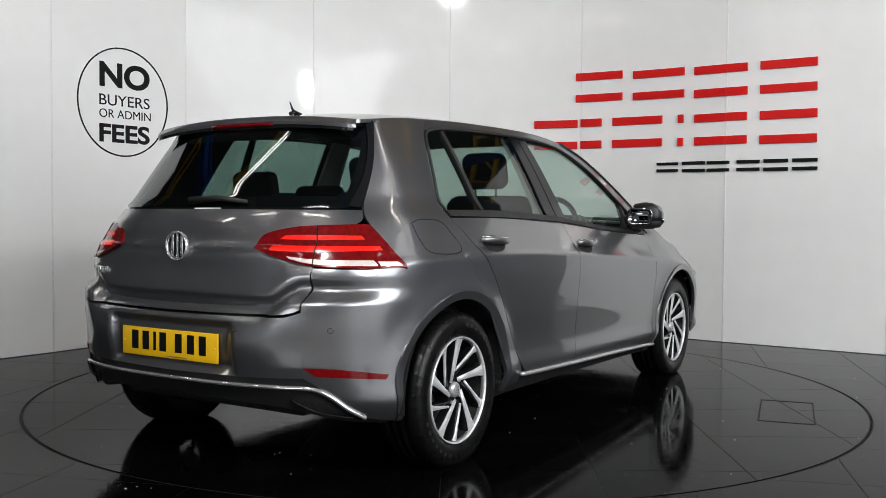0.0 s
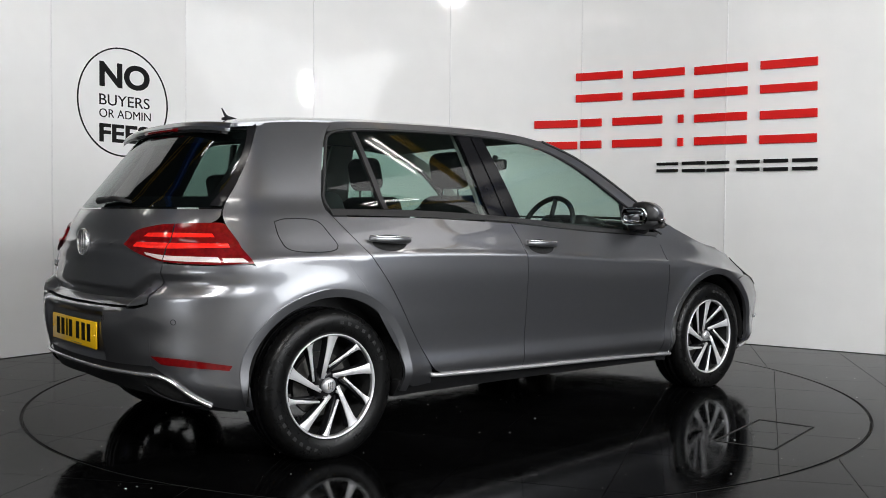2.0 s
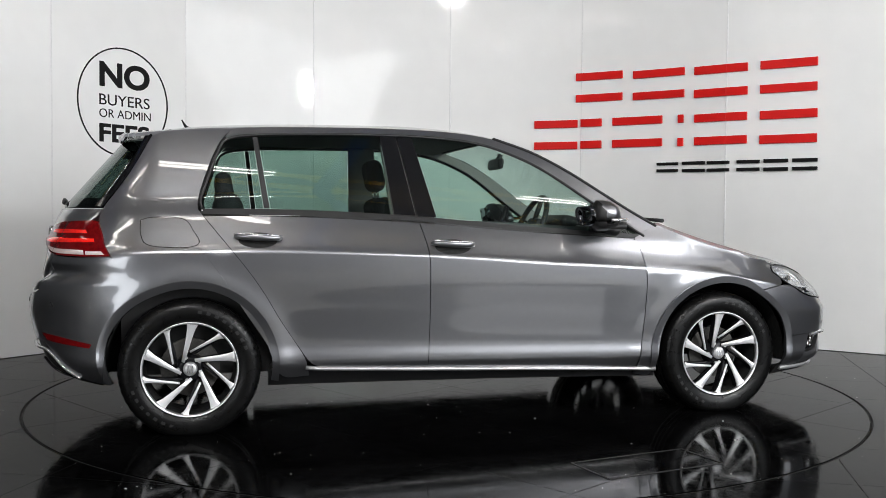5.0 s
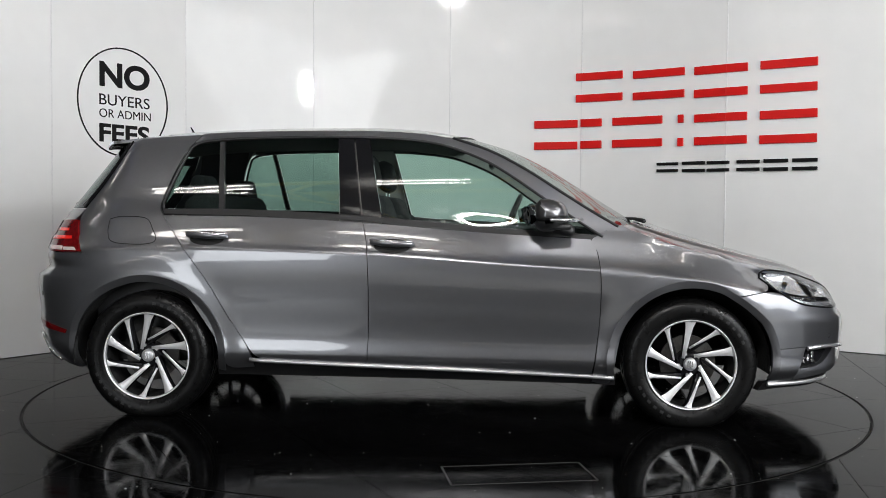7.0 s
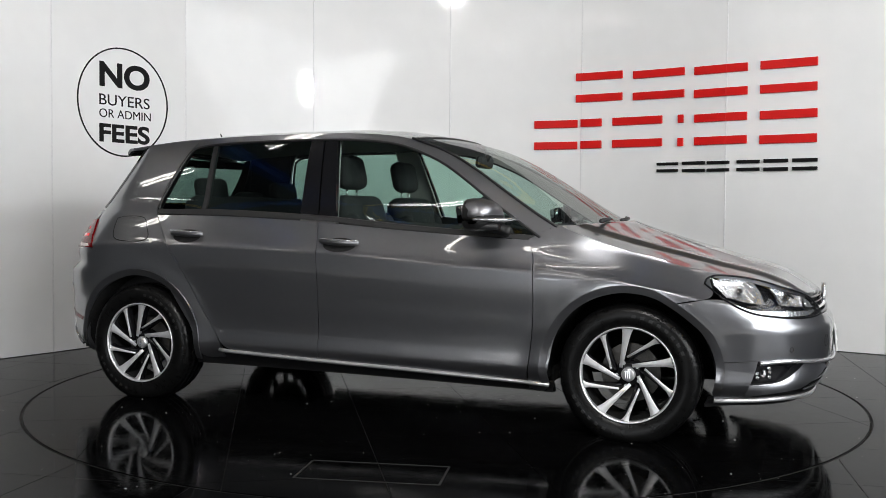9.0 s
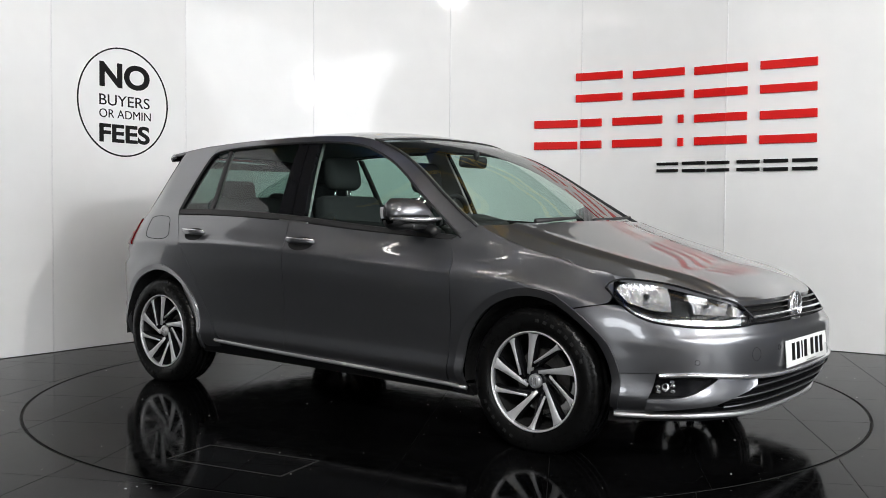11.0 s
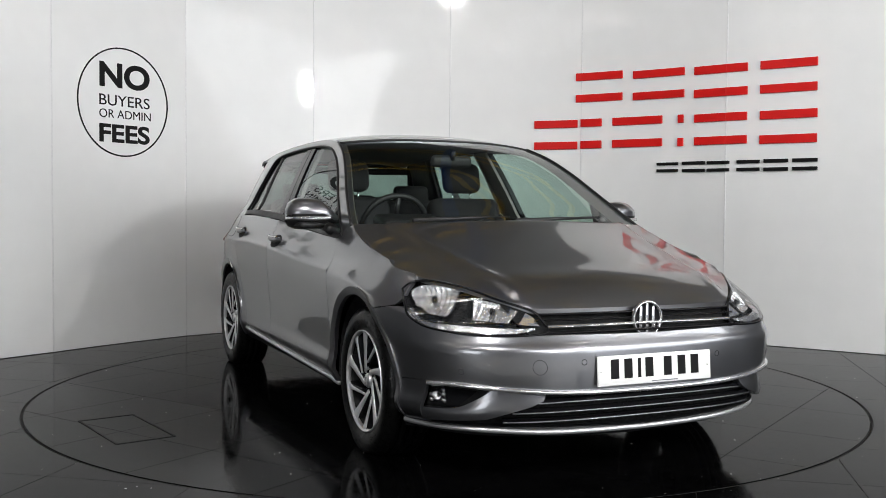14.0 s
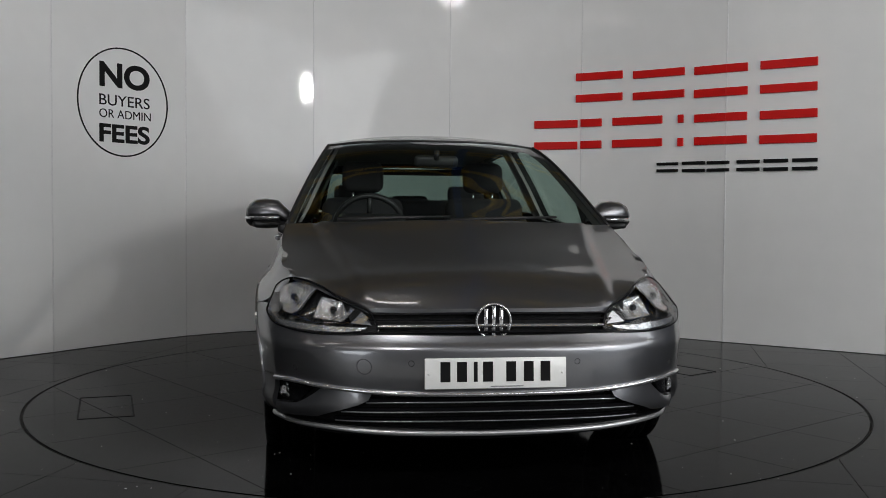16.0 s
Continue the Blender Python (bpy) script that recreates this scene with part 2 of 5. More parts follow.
TAIL = curve((0.15, -1.9), (0.2, -1.93), (0.3, -2.02), (0.42, -2.07), (0.55, -2.092), (0.605, -2.088), (0.635, -2.045), (0.66, -2.012), (0.705, -2.03), (0.72, -2.028), (0.8, -2.014), (0.872, -2.012), (0.886, -2.0), (0.95, -1.98), (1.02, -1.95), (1.1, -1.885), (1.36, -1.655), (1.45, -1.57))
HUB, HUBZ = 1.316, 0.300
XF, XR = 1.45, -1.45
SF, SR = XF + 1.3, XR - 1.2
NOSE_BEND = curve((0.5, 3.0), (0.6, 2.8), (0.75, 2.2))
SHELF, BAND = curve((-2.2, 0.0), (-2.06, 0.07), (-1.6, 0.07)), curve((0.45, 0.0), (0.56, 1.0), (0.76, 1.0), (0.84, 0.0))
TAIL_BEND = curve((0.8, 2.8), (1.02, 2.4))


def house_width(x, z):
    return 0.768 - (0.02 * x * x if x < 0 else 0) - 0.40 * (z - 1) - 0.22 * (z - 1) ** 2


def half_width(x, z):
    """Half width of the body at x and height z: the flank below the belt, the leaning glasshouse above it."""
    b = BELT(x)
    h = (z - 0.2) / (b - 0.2)
    w = WIDE(h)
    if 0.3 < x < 1.4 and h > 0.8:
        # the shoulder runs straight up into the foot of the windscreen pillar
        near, up = min((x - 0.3) / 0.3, 1) * min(max((1.35 - x) / 0.3, 0), 1), min((h - 0.8) / 0.2, 1)
        w += max(house_width(x, b) - 0.765, 0) * near * up * up * (3 - 2 * up)
    if x < 0:
        w *= 1 - 0.024 * x * x * (0.3 + 0.7 * h)
    for hub in (-HUB, HUB):
        r = math.hypot(x - hub, z - HUBZ)
        w += 0.012 * math.exp(-(max(r - 0.392, 0.0) / 0.06) ** 2)
    k = min(max((z - b + 0.05) / 0.1, 0), 1)
    k = k * k * (3 - 2 * k)
    return w * (1 - k) + house_width(x, z) * k


def skin(s, z, out=0.0):
    """The lower body's right half: s is x along the flank and runs on round the corners to the middle of nose and tail."""
    if s > XF:
        f, L, n, x0, e, k = (s - XF) / (SF - XF), NOSE(z) - XF, NOSE_BEND(z), XF, 1, 0
    elif s < XR:
        f, L, n, x0, e, k = (XR - s) / (XR - SR), XR - TAIL(z - SHELF(s) * BAND(z)), TAIL_BEND(z), XR, -1, 1
    else:
        return Vector((s, -half_width(s, z) - out, z))
    a = ROUND[k](min(f, 1.0)) * math.pi / 2
    c, q = max(math.cos(a), 0), max(math.sin(a), 0)
    x = x0 + e * L * q ** (2 / n)
    w = half_width(x, min(z, BELT(x)) if e > 0 else z)
    nx, ny = (q ** (2 - 2 / n)) / L, (c ** (2 - 2 / n)) / w
    k = out / math.hypot(nx, ny)
    return Vector((x + e * k * nx, -w * c ** (2 / n) - k * ny, z))


def arc_table(n, lx, ly):
    a = np.linspace(0, math.pi / 2, 400)
    x, y = lx * np.sin(a) ** (2 / n), ly * np.cos(a) ** (2 / n)
    l = np.concatenate([[0], np.cumsum(np.hypot(np.diff(x), np.diff(y)))])
    return lambda f: float(np.interp(f, l / l[-1], a / a[-1]))


ROUND = (arc_table(2.9, 0.69, 0.85), arc_table(2.7, 0.59, 0.83))


# ---- the place ----
RING = 2.256
WALL = [(-3.45, 0.335), (-3.2, 0.68), (-2.796, 1.239), (-2.109, 2.188), (-1.163, 2.787), (0.019, 3.0), (1.15, 2.738), (2.194, 2.047), (3.188, 1.391), (3.75, 1.068)]
WALL_TOP = 3.0


def clipped(poly, centre, radius, n=96):
    """The part of a convex outline inside a circle."""
    out = poly
    for k in range(n):
        a = 2 * math.pi * (k + 0.5) / n
        d = Vector((math.cos(a), math.sin(a)))
        src, out = out, []
        for i, p in enumerate(src):
            q = src[(i + 1) % len(src)]
            hp, hq = p.dot(d) - radius, q.dot(d) - radius
            if hp <= 0:
                out.append(p)
            if (hp < 0) != (hq < 0) and hp != hq:
                out.append(p + (q - p) * (hp / (hp - hq)))
        if len(out) < 3:
            return []
    return out


def slab(bm, poly, z0, z1):
    lo = [bm.verts.new((p.x, p.y, z0)) for p in poly]
    hi = [bm.verts.new((p.x, p.y, z1)) for p in poly]
    bm.faces.new(hi)
    for i in range(len(poly)):
        j = (i + 1) % len(poly)
        bm.faces.new((lo[i], lo[j], hi[j], hi[i]))


def build_turntable():
    """A turning disc, tiled like the floor round it."""
    bm = bmesh.new()
    revolve(bm, [(0.001, -0.004), (RING - 0.004, -0.004), (RING - 0.004, -0.12), (0.001, -0.12)], 128, pose(0, 0, 0, 90))
    disc = new("turntable", mesh_of("turntable", bm, JOINT, False))
    tagged(disc, "round vehicle turntable in glossy black tiles, flush with the floor", "turntable", kind="thing")
    step, turn = 0.6, Matrix.Rotation(radians(31), 2)
    for i in range(-5, 5):
        for j in range(-5, 5):
            x, y, g = i * step + 0.03, j * step - 0.01, 0.0015
            cell = [turn @ Vector(c) for c in ((x + g, y + g), (x + step - g, y + g), (x + step - g, y + step - g), (x + g, y + step - g))]
            cell = clipped(cell, (0, 0), RING - 0.009)
            if cell:
                bm = bmesh.new()
                slab(bm, cell, -0.006, 0.0)
                part("tile", bm, TILE, disc, smooth=False)
    # inspection hatches let into the tiles
    for x, y, a in ((0.39, -1.82, 12), (-0.55, 1.55, 31)):
        hatch = bmesh.new()
        for cx, cy, sx, sy in ((0, 0.13, 0.56, 0.008), (0, -0.13, 0.56, 0.008), (0.28, 0, 0.008, 0.26), (-0.28, 0, 0.008, 0.26)):
            box(hatch, pose(x, y, 0.0005, rz=a) @ pose(cx, cy, 0), sx, sy, 0.003)
        part("hatch_frame", hatch, JOINT, disc, "black hatch joint", smooth=False)
    return disc


def build_floor():
    base = bmesh.new()
    revolve(base, [(RING, -0.006), (14, -0.006), (14, -0.1), (RING, -0.1), (RING, -0.006)], 128, pose(0, 0, 0, 90))
    floor = tagged(new("floor", mesh_of("floor", base, JOINT, False)), "polished black tiled showroom floor", "floor", kind="structure")
    far = bmesh.new()
    step = 0.6
    a = Matrix.Rotation(radians(-12), 2)
    for i in range(-12, 12):
        for j in range(-16, 10):
            x, y, g = i * step + 0.12, j * step + 0.2, 0.0015
            n = 10
            pts = [[a @ Vector((x + g + (step - 2 * g) * u / n, y + g + (step - 2 * g) * v / n)) for u in range(n + 1)] for v in range(n + 1)]
            ds = [p.length for row in pts for p in row]
            if max(ds) < RING + 0.012:
                continue
            c = a @ Vector((x + step / 2, y + step / 2))
            bm = bmesh.new()
            if min(ds) > RING + 0.01:
                slab(bm, [pts[0][0], pts[0][n], pts[n][n], pts[n][0]], -0.006, 0)
            else:
                vs = [[bm.verts.new((*(p if p.length > RING + 0.008 else p.normalized() * (RING + 0.008)), 0)) for p in row] for row in pts]
                for v in range(n):
                    for u in range(n):
                        q = (vs[v][u], vs[v][u + 1], vs[v + 1][u + 1], vs[v + 1][u])
                        if max(pts[v + k][u + l].length for k in (0, 1) for l in (0, 1)) > RING + 0.01:
                            bm.faces.new(q)
                bmesh.ops.remove_doubles(bm, verts=bm.verts[:], dist=0.0005)
            if c.length < 4.6:
                part("tile", bm, TILE, floor, smooth=False)
            else:
                me = bpy.data.meshes.new("far_tile")
                bm.to_mesh(me)
                far.from_mesh(me)
                bm.free()
    ob = part("far_tiles", far, TILE, floor, smooth=False)
    ob["kind"] = "stuff"
    return floor


def build_grit():
    """Pale specks of dust lying on the tiles."""
    rng = random.Random(4)
    bm = bmesh.new()
    for _ in range(420):
        r, a = 2.9 * math.sqrt(rng.random()), rng.random() * 2 * math.pi
        x, y = r * math.cos(a), r * math.sin(a) - 0.9
        s = 0.0012 + 0.003 * rng.random() ** 4
        bmesh.ops.create_icosphere(bm, subdivisions=1, radius=s, matrix=pose(x, y, s * 0.4, rz=rng.random() * 90) @ Matrix.Diagonal((1, 1.3, 0.5, 1)))
    ob = new("floor_grit", mesh_of("floor_grit", bm, SPECK))
    return tagged(ob, "pale specks of grit scattered over the black floor", "grit", kind="stuff")


def wall_pose(i, along=0.0, z=0.0):
    """A pose on the face of the i-th panel: x along it, y into the wall."""
    a, b = Vector((*WALL[i], 0)), Vector((*WALL[i + 1], 0))
    d = (b - a).normalized()
    p = a + d * along
    return pose(p.x, p.y, z, rz=math.degrees(math.atan2(d.y, d.x)))


def sag(i, x):
    """How far the i-th panel bows back at x along it, so that the wall runs in a curve."""
    d = [Vector(q) - Vector(p) for p, q in zip(WALL, WALL[1:])]
    a = [math.atan2(v.y, v.x) for v in d]
    turn = ((a[i - 1] - a[i] if i else a[0] - a[1]) + (a[i] - a[i + 1] if i + 1 < len(a) else 0)) / 2
    l = d[i].length
    return max(turn, 0) * l / 8 * (1 - (2 * min(max(x / l, 0), 1) - 1) ** 2)


def bent(ob, i):
    """Lays a thing that was made flat against the i-th panel, in the panel's space, onto its bow."""
    for v in ob.data.vertices:
        v.co.y += sag(i, v.co.x)
    return ob


def build_wall():
    back = bmesh.new()
    for i in range(len(WALL) - 1):
        l = (Vector(WALL[i + 1]) - Vector(WALL[i])).length
        box(back, wall_pose(i, l / 2, WALL_TOP / 2) @ pose(0, 0.14, 0), l + 0.1, 0.08, WALL_TOP)
    wall = tagged(new("wall_back", mesh_of("wall_back", back, WHITE_METAL, False)), "faceted curved showroom wall of glossy white panels", "wall", kind="structure")
    for i in range(len(WALL) - 1):
        l = (Vector(WALL[i + 1]) - Vector(WALL[i])).length
        bm = bmesh.new()
        n, h = 14, 24
        vs = [[bm.verts.new((0.0015 + (l - 0.003) * u / n, 0, 0.004 + (WALL_TOP - 0.004) * v / h)) for u in range(n + 1)] for v in range(h + 1)]
        for row in vs:
            for v in row:
                k = v.co.x / l
                v.co.y = 0.003 * noise.noise(Vector((v.co.x * 1.6, i * 7.1, v.co.z * 1.1))) * math.sin(math.pi * min(max(k, 0), 1)) + sag(i, v.co.x)
        for v in range(h):
            for u in range(n):
                bm.faces.new((vs[v][u], vs[v][u + 1], vs[v + 1][u + 1], vs[v + 1][u]))
        rim = [e for e in bm.edges if len(e.link_faces) == 1]
        made = bmesh.ops.extrude_edge_only(bm, edges=rim)
        for g in made["geom"]:
            if isinstance(g, bmesh.types.BMVert):
                g.co.y += 0.018
        sharpen(bm)
        part("wall_panel", bm, PANEL, wall, m=wall_pose(i))
        if 1 < i:
            s = bmesh.new()
            box(s, pose(0, 0.001, WALL_TOP / 2), 0.012, 0.006, WALL_TOP - 0.01, 0.002)
            part("joint_strip", s, WHITE_METAL, wall, m=wall_pose(i))
    return wall


def build_round_sign():
    m = wall_pose(2)
    root = new("round_sign")
    root.matrix_world = m
    tagged(root, "round black-ringed notice lettered on the white wall", "sign")
    ring = bmesh.new()
    cx, cz, rx, rz = 0.607, 1.832, 0.398, 0.411
    revolve(ring, [(0.972, -0.004), (1.0, -0.004), (1.0, 0.006), (0.972, 0.006), (0.972, -0.004)], 96)
    for v in ring.verts:
        v.co = Vector((cx + v.co.x * rx, v.co.y, cz + v.co.z * rz))
    bent(part("ring", ring, INK, root, smooth=False), 2)
    base = pose(0, 0.002, 0)
    bent(writing("NO", "word", 0.401, 1.935, 0.842, 2.124, INK, root, base, 0.035), 2)
    bent(writing("BUYERS", "word", 0.399, 1.800, 0.841, 1.882, INK, root, base, 0.004), 2)
    bent(writing("OR ADMIN", "word", 0.398, 1.708, 0.851, 1.772, INK, root, base, 0.0), 2)
    bent(writing("FEES", "word", 0.398, 1.524, 0.840, 1.664, INK, root, base, 0.03), 2)
    return root



def build_dealer_sign():
    """The dealer's name as plain raised bars in its colours, two to a letter."""
    root = new("dealer_sign")
    tagged(root, "raised dealership name in red and black bars on the white wall", "sign")
    inside = lambda i: (Vector(WALL[i + 1]) - Vector(WALL[i])).length
    red = [(6, -0.050, 0.368, 1.970, 2.218), (6, 0.463, 0.904, 1.962, 2.203), (6, 0.987, 1.418, 1.948, 2.195), (7, 0.263, 0.684, 1.947, 2.196),
           (5, 0.750, 1.130, 1.570, 1.821), (6, 0.000, 0.186, 1.573, 1.825), (6, 0.285, 0.720, 1.573, 1.824), (6, 0.854, 0.901, 1.566, 1.822), (6, 0.994, 1.418, 1.569, 1.815), (7, 0.265, 0.688, 1.560, 1.813)]
    black = [(6, 0.679, 0.861, 1.359, 1.437), (6, 0.895, 1.087, 1.354, 1.440), (6, 1.103, 1.285, 1.354, 1.438), (7, 0.092, 0.268, 1.354, 1.439), (7, 0.299, 0.482, 1.350, 1.442), (7, 0.513, 0.695, 1.351, 1.442)]
    for rows, ink, part_name in ((red, RED_INK, "red_bar"), (black, INK, "black_bar")):
        for i, a, b, z0, z1 in rows:
            # a mark that runs past the fold is cut in two
            l = inside(i)
            spans = [(i, max(a, 0.0), min(b, l))]
            if b > l:
                spans.append((i + 1, 0.0, b - l))
            if a < 0:
                spans.append((i - 1, inside(i - 1) + a, inside(i - 1)))
            t = (z1 - z0) * (0.26 if ink is RED_INK else 0.3)
            for k, u0, u1 in spans:
                if u1 - u0 < 0.02:
                    continue
                for z in (z0 + t / 2, z1 - t / 2):
                    bm = bmesh.new()
                    box(bm, pose((u0 + u1) / 2, -0.008, z), u1 - u0, 0.022, t, 0.002, 1)
                    bmesh.ops.bisect_plane(bm, geom=bm.verts[:] + bm.edges[:] + bm.faces[:], plane_co=((u0 + u1) / 2, 0, 0), plane_no=(1, 0, 0))
                    bent(part(part_name, bm, ink, root, smooth=False, m=wall_pose(k)), k)
    return root


def build_hall():
    """The unseen hall on the camera's side, which the paint, glass, floor and panels mirror; its greys are set to suit.
    """
    for name, m, sx, sz in (("wall_south", pose(0, -10, 2.9), 18, 5.8), ("wall_west", pose(-8, -3, 2.9, rz=90), 16, 5.8), ("wall_east", pose(8, -3, 2.9, rz=90), 16, 5.8), ("wall_north", pose(0, 5, 2.9), 18, 5.8)):
        bm = bmesh.new()
        box(bm, m, sx, 0.12, sz)
        tagged(new(name, mesh_of(name, bm, {"wall_north": HALL, "wall_west": HALL, "wall_south": MID_HALL, "wall_east": MID_HALL}[name], False)), "grey hall wall, unseen, its tone set for the reflections", "wall", kind="structure")
    # frame invented to go round the east fill lamp, on a solid wall
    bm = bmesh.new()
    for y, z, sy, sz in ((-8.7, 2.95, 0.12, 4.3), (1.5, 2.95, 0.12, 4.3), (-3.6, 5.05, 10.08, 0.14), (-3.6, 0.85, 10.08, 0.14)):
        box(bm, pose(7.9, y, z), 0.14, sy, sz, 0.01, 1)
    tagged(new("fill_frame_3", mesh_of("fill_frame_3", bm, BLUE_STEEL, False)), "blue steel frame added round the unseen east fill lamp", "window", kind="structure")
    # two invented frames for the end wall's fill lamps; no opening behind
    bm = bmesh.new()
    for z in (1.85, 4.75):
        box(bm, pose(4.2, -9.82, z), 6.8, 0.1, 0.1, 0.01, 1)
    for x in (0.85, 7.55):
        box(bm, pose(x, -9.82, 3.3), 0.1, 0.1, 3.0, 0.01, 1)
    tagged(new("fill_frame_1", mesh_of("fill_frame_1", bm, HALL, False)), "long frame added round an unseen fill lamp on the end wall", "window", kind="structure")
    bm = bmesh.new()
    for z in (0.45, 2.25):
        box(bm, pose(-3.6, -9.82, z), 4.0, 0.1, 0.1, 0.01, 1)
    for x in (-5.55, -1.65):
        box(bm, pose(x, -9.82, 1.35), 0.1, 0.1, 1.9, 0.01, 1)
    tagged(new("fill_frame_2", mesh_of("fill_frame_2", bm, HALL, False)), "low frame added round an unseen fill lamp on the end wall", "window", kind="structure")
    bm = bmesh.new()
    box(bm, pose(0, -2.5, 5.86), 18, 16, 0.1)
    tagged(new("ceiling", mesh_of("ceiling", bm, HALL, False)), "dull grey hall roof lining", "ceiling", kind="structure")
    for y in (-7.5, -4.2, -0.6, 2.0, 4.2):
        bm = bmesh.new()
        for z in (5.72, 5.2):
            box(bm, pose(0, y, z), 15.8, 0.09, 0.09, 0.01, 1)
        for k in range(16):
            box(bm, pose(-7.4 + k, y, 5.46, ry=45 if k % 2 else -45), 0.05, 0.05, 0.7)
        tagged(new("roof_truss", mesh_of("roof_truss", bm, YELLOW_STEEL, False)), "yellow painted steel lattice roof truss", "truss", "roof trusses")
    for x in (-4.6, 0.5, 5.6):
        bm = bmesh.new()
        box(bm, pose(x, -2.5, 5.05), 0.16, 14.8, 0.025)
        box(bm, pose(x, -2.5, 4.85), 0.16, 14.8, 0.025)
        box(bm, pose(x, -2.5, 4.95), 0.03, 14.8, 0.2)
        tagged(new("crane_beam", mesh_of("crane_beam", bm, BLUE_STEEL, False)), "blue painted steel beam under the hall roof", "beam", "roof beams")
    first = None
    for x in (-5.8, -3.2, -0.8, 3.2, 6.6):
        for y in (-8.2, -6.0, -3.4, -1.0):
            if first is None:
                first = new("tube_light")
                tagged(first, "white twin-tube strip light hung under the hall roof", "light", "hall strip lights")
                bm = bmesh.new()
                box(bm, pose(0, 0, 0.05), 1.25, 0.16, 0.05, 0.01, 1)
                part("housing", bm, WHITE_METAL, first, smooth=False)
                for dy in (-0.045, 0.045):
                    bm = bmesh.new()
                    tube(bm, [(-0.6, dy, 0.0), (0.6, dy, 0.0)], 0.016, 8)
                    part("tube", bm, TUBE, first, "lit white tube")
                for dx in (-0.5, 0.5):
                    part("hanger", tube(bmesh.new(), [(dx, 0, 0.07), (dx, 0, 1.21)], 0.004, 5), WHITE_METAL, first)
                first.matrix_basis = pose(x, y, 4.6)
            else:
                copy_thing(first, pose(x, y, 4.6))


def build_wall_lights():
    """Lit tubes along the hall's far corner, mirrored in the glossy panels."""
    first = None
    for x, z, tilt in ((-6.1, 1.95, 0), (-5.9, 1.55, 20), (-6.7, 1.35, -8), (-7.2, 2.5, 0)):
        if first is None:
            first = new("wall_light")
            tagged(first, "white strip light with one lit tube on the hall wall", "light", "wall strip lights")
            part("housing", box(bmesh.new(), pose(0, -0.03, 0), 1.1, 0.05, 0.09, 0.01, 1), WHITE_METAL, first, smooth=False)
            part("tube", tube(bmesh.new(), [(-0.5, 0.016, 0.0), (0.5, 0.016, 0.0)], 0.016, 8), TUBE, first, "lit white tube")
            first.matrix_basis = pose(x, -9.885, z, ry=tilt)
        else:
            copy_thing(first, pose(x, -9.885, z, ry=tilt))


def build_bounce_floor():
    """Pale unseen slab over the black tiles behind the camera's bay, added to brighten the lower body."""
    bm = bmesh.new()
    box(bm, pose(0, -6.7, 0.002), 15.9, 6.5, 0.008, 0.002, 1)
    return tagged(new("floor_bounce", mesh_of("floor_bounce", bm, BOUNCE_FLOOR, False)), "pale slab added out of view to brighten the lower body", "floor", kind="structure")


build_bounce_floor()
floor = build_floor()
turntable = build_turntable()
wall = build_wall()
build_round_sign()
build_dealer_sign()
build_hall()
build_wall_lights()
build_grit()


# ---- the car: x forward, y to its left, the origin on the ground between the axles ----
car = new("hatchback_car")
tagged(car, "dark metallic grey five-door hatchback parked on the turntable", "car")


def both(name, build, material, label="", smooth=True):
    """The same part on the car's right and left."""
    bm = build()
    sharpen(bm, 0.9)
    left = flip(bm)
    return part(name, bm, material, car, label, smooth), part(name, left, material, car, label, smooth)


def whole(bm, dist=0.004):
    """Right half and its mirror image, joined in the middle."""
    other = flip(bm)
    me = bpy.data.meshes.new("half")
    other.to_mesh(me)
    other.free()
    bm.from_mesh(me)
    for v in bm.verts:
        if abs(v.co.y) < dist:
            v.co.y = 0
    bmesh.ops.remove_doubles(bm, verts=[v for v in bm.verts if v.co.y == 0], dist=0.001)
    sharpen(bm, 0.9)
    return bm


def child(bm, name, material, parent, label="", smooth=True):
    return part(name, bm, material, parent, label, smooth)


def strip(knots, r, out=0.004, n=24, flat=1.0):
    """A bead of trim along the skin."""
    f = path(knots)
    return tube(bmesh.new(), [skin(*f(k / n), out) for k in range(n + 1)], r, 8, flat=flat)


arch = lambda hub, a0, a1, r=0.366, n=9: [(hub + r * math.cos(radians(a0 + (a1 - a0) * k / (n - 1))), HUBZ + r * math.sin(radians(a0 + (a1 - a0) * k / (n - 1)))) for k in range(n)]
DOOR_R = [(-0.70, 0.288), (-0.774, 0.312), (-0.834, 0.39), (-0.915, 0.513), (-0.991, 0.642), (-1.08, 0.768), (-1.259, 0.99)]
B_SEAM = [(-0.225, 0.275), (-0.217, 0.51), (-0.224, 0.809), (-0.256, 0.962)]
A_SEAM = [(0.853, 0.245), (0.871, 0.362), (0.886, 0.525), (0.888, 0.687), (0.875, 0.818), (0.844, 0.888)]
BONNET_SIDE = [(0.985, 0.955), (1.074, 0.918), (1.288, 0.848), (1.591, 0.790), (1.823, 0.751)]
LAMP_TOP = [(1.721, 0.710), (1.761, 0.733), (1.842, 0.744), (1.981, 0.727), (2.104, 0.688), (2.246, 0.649)]

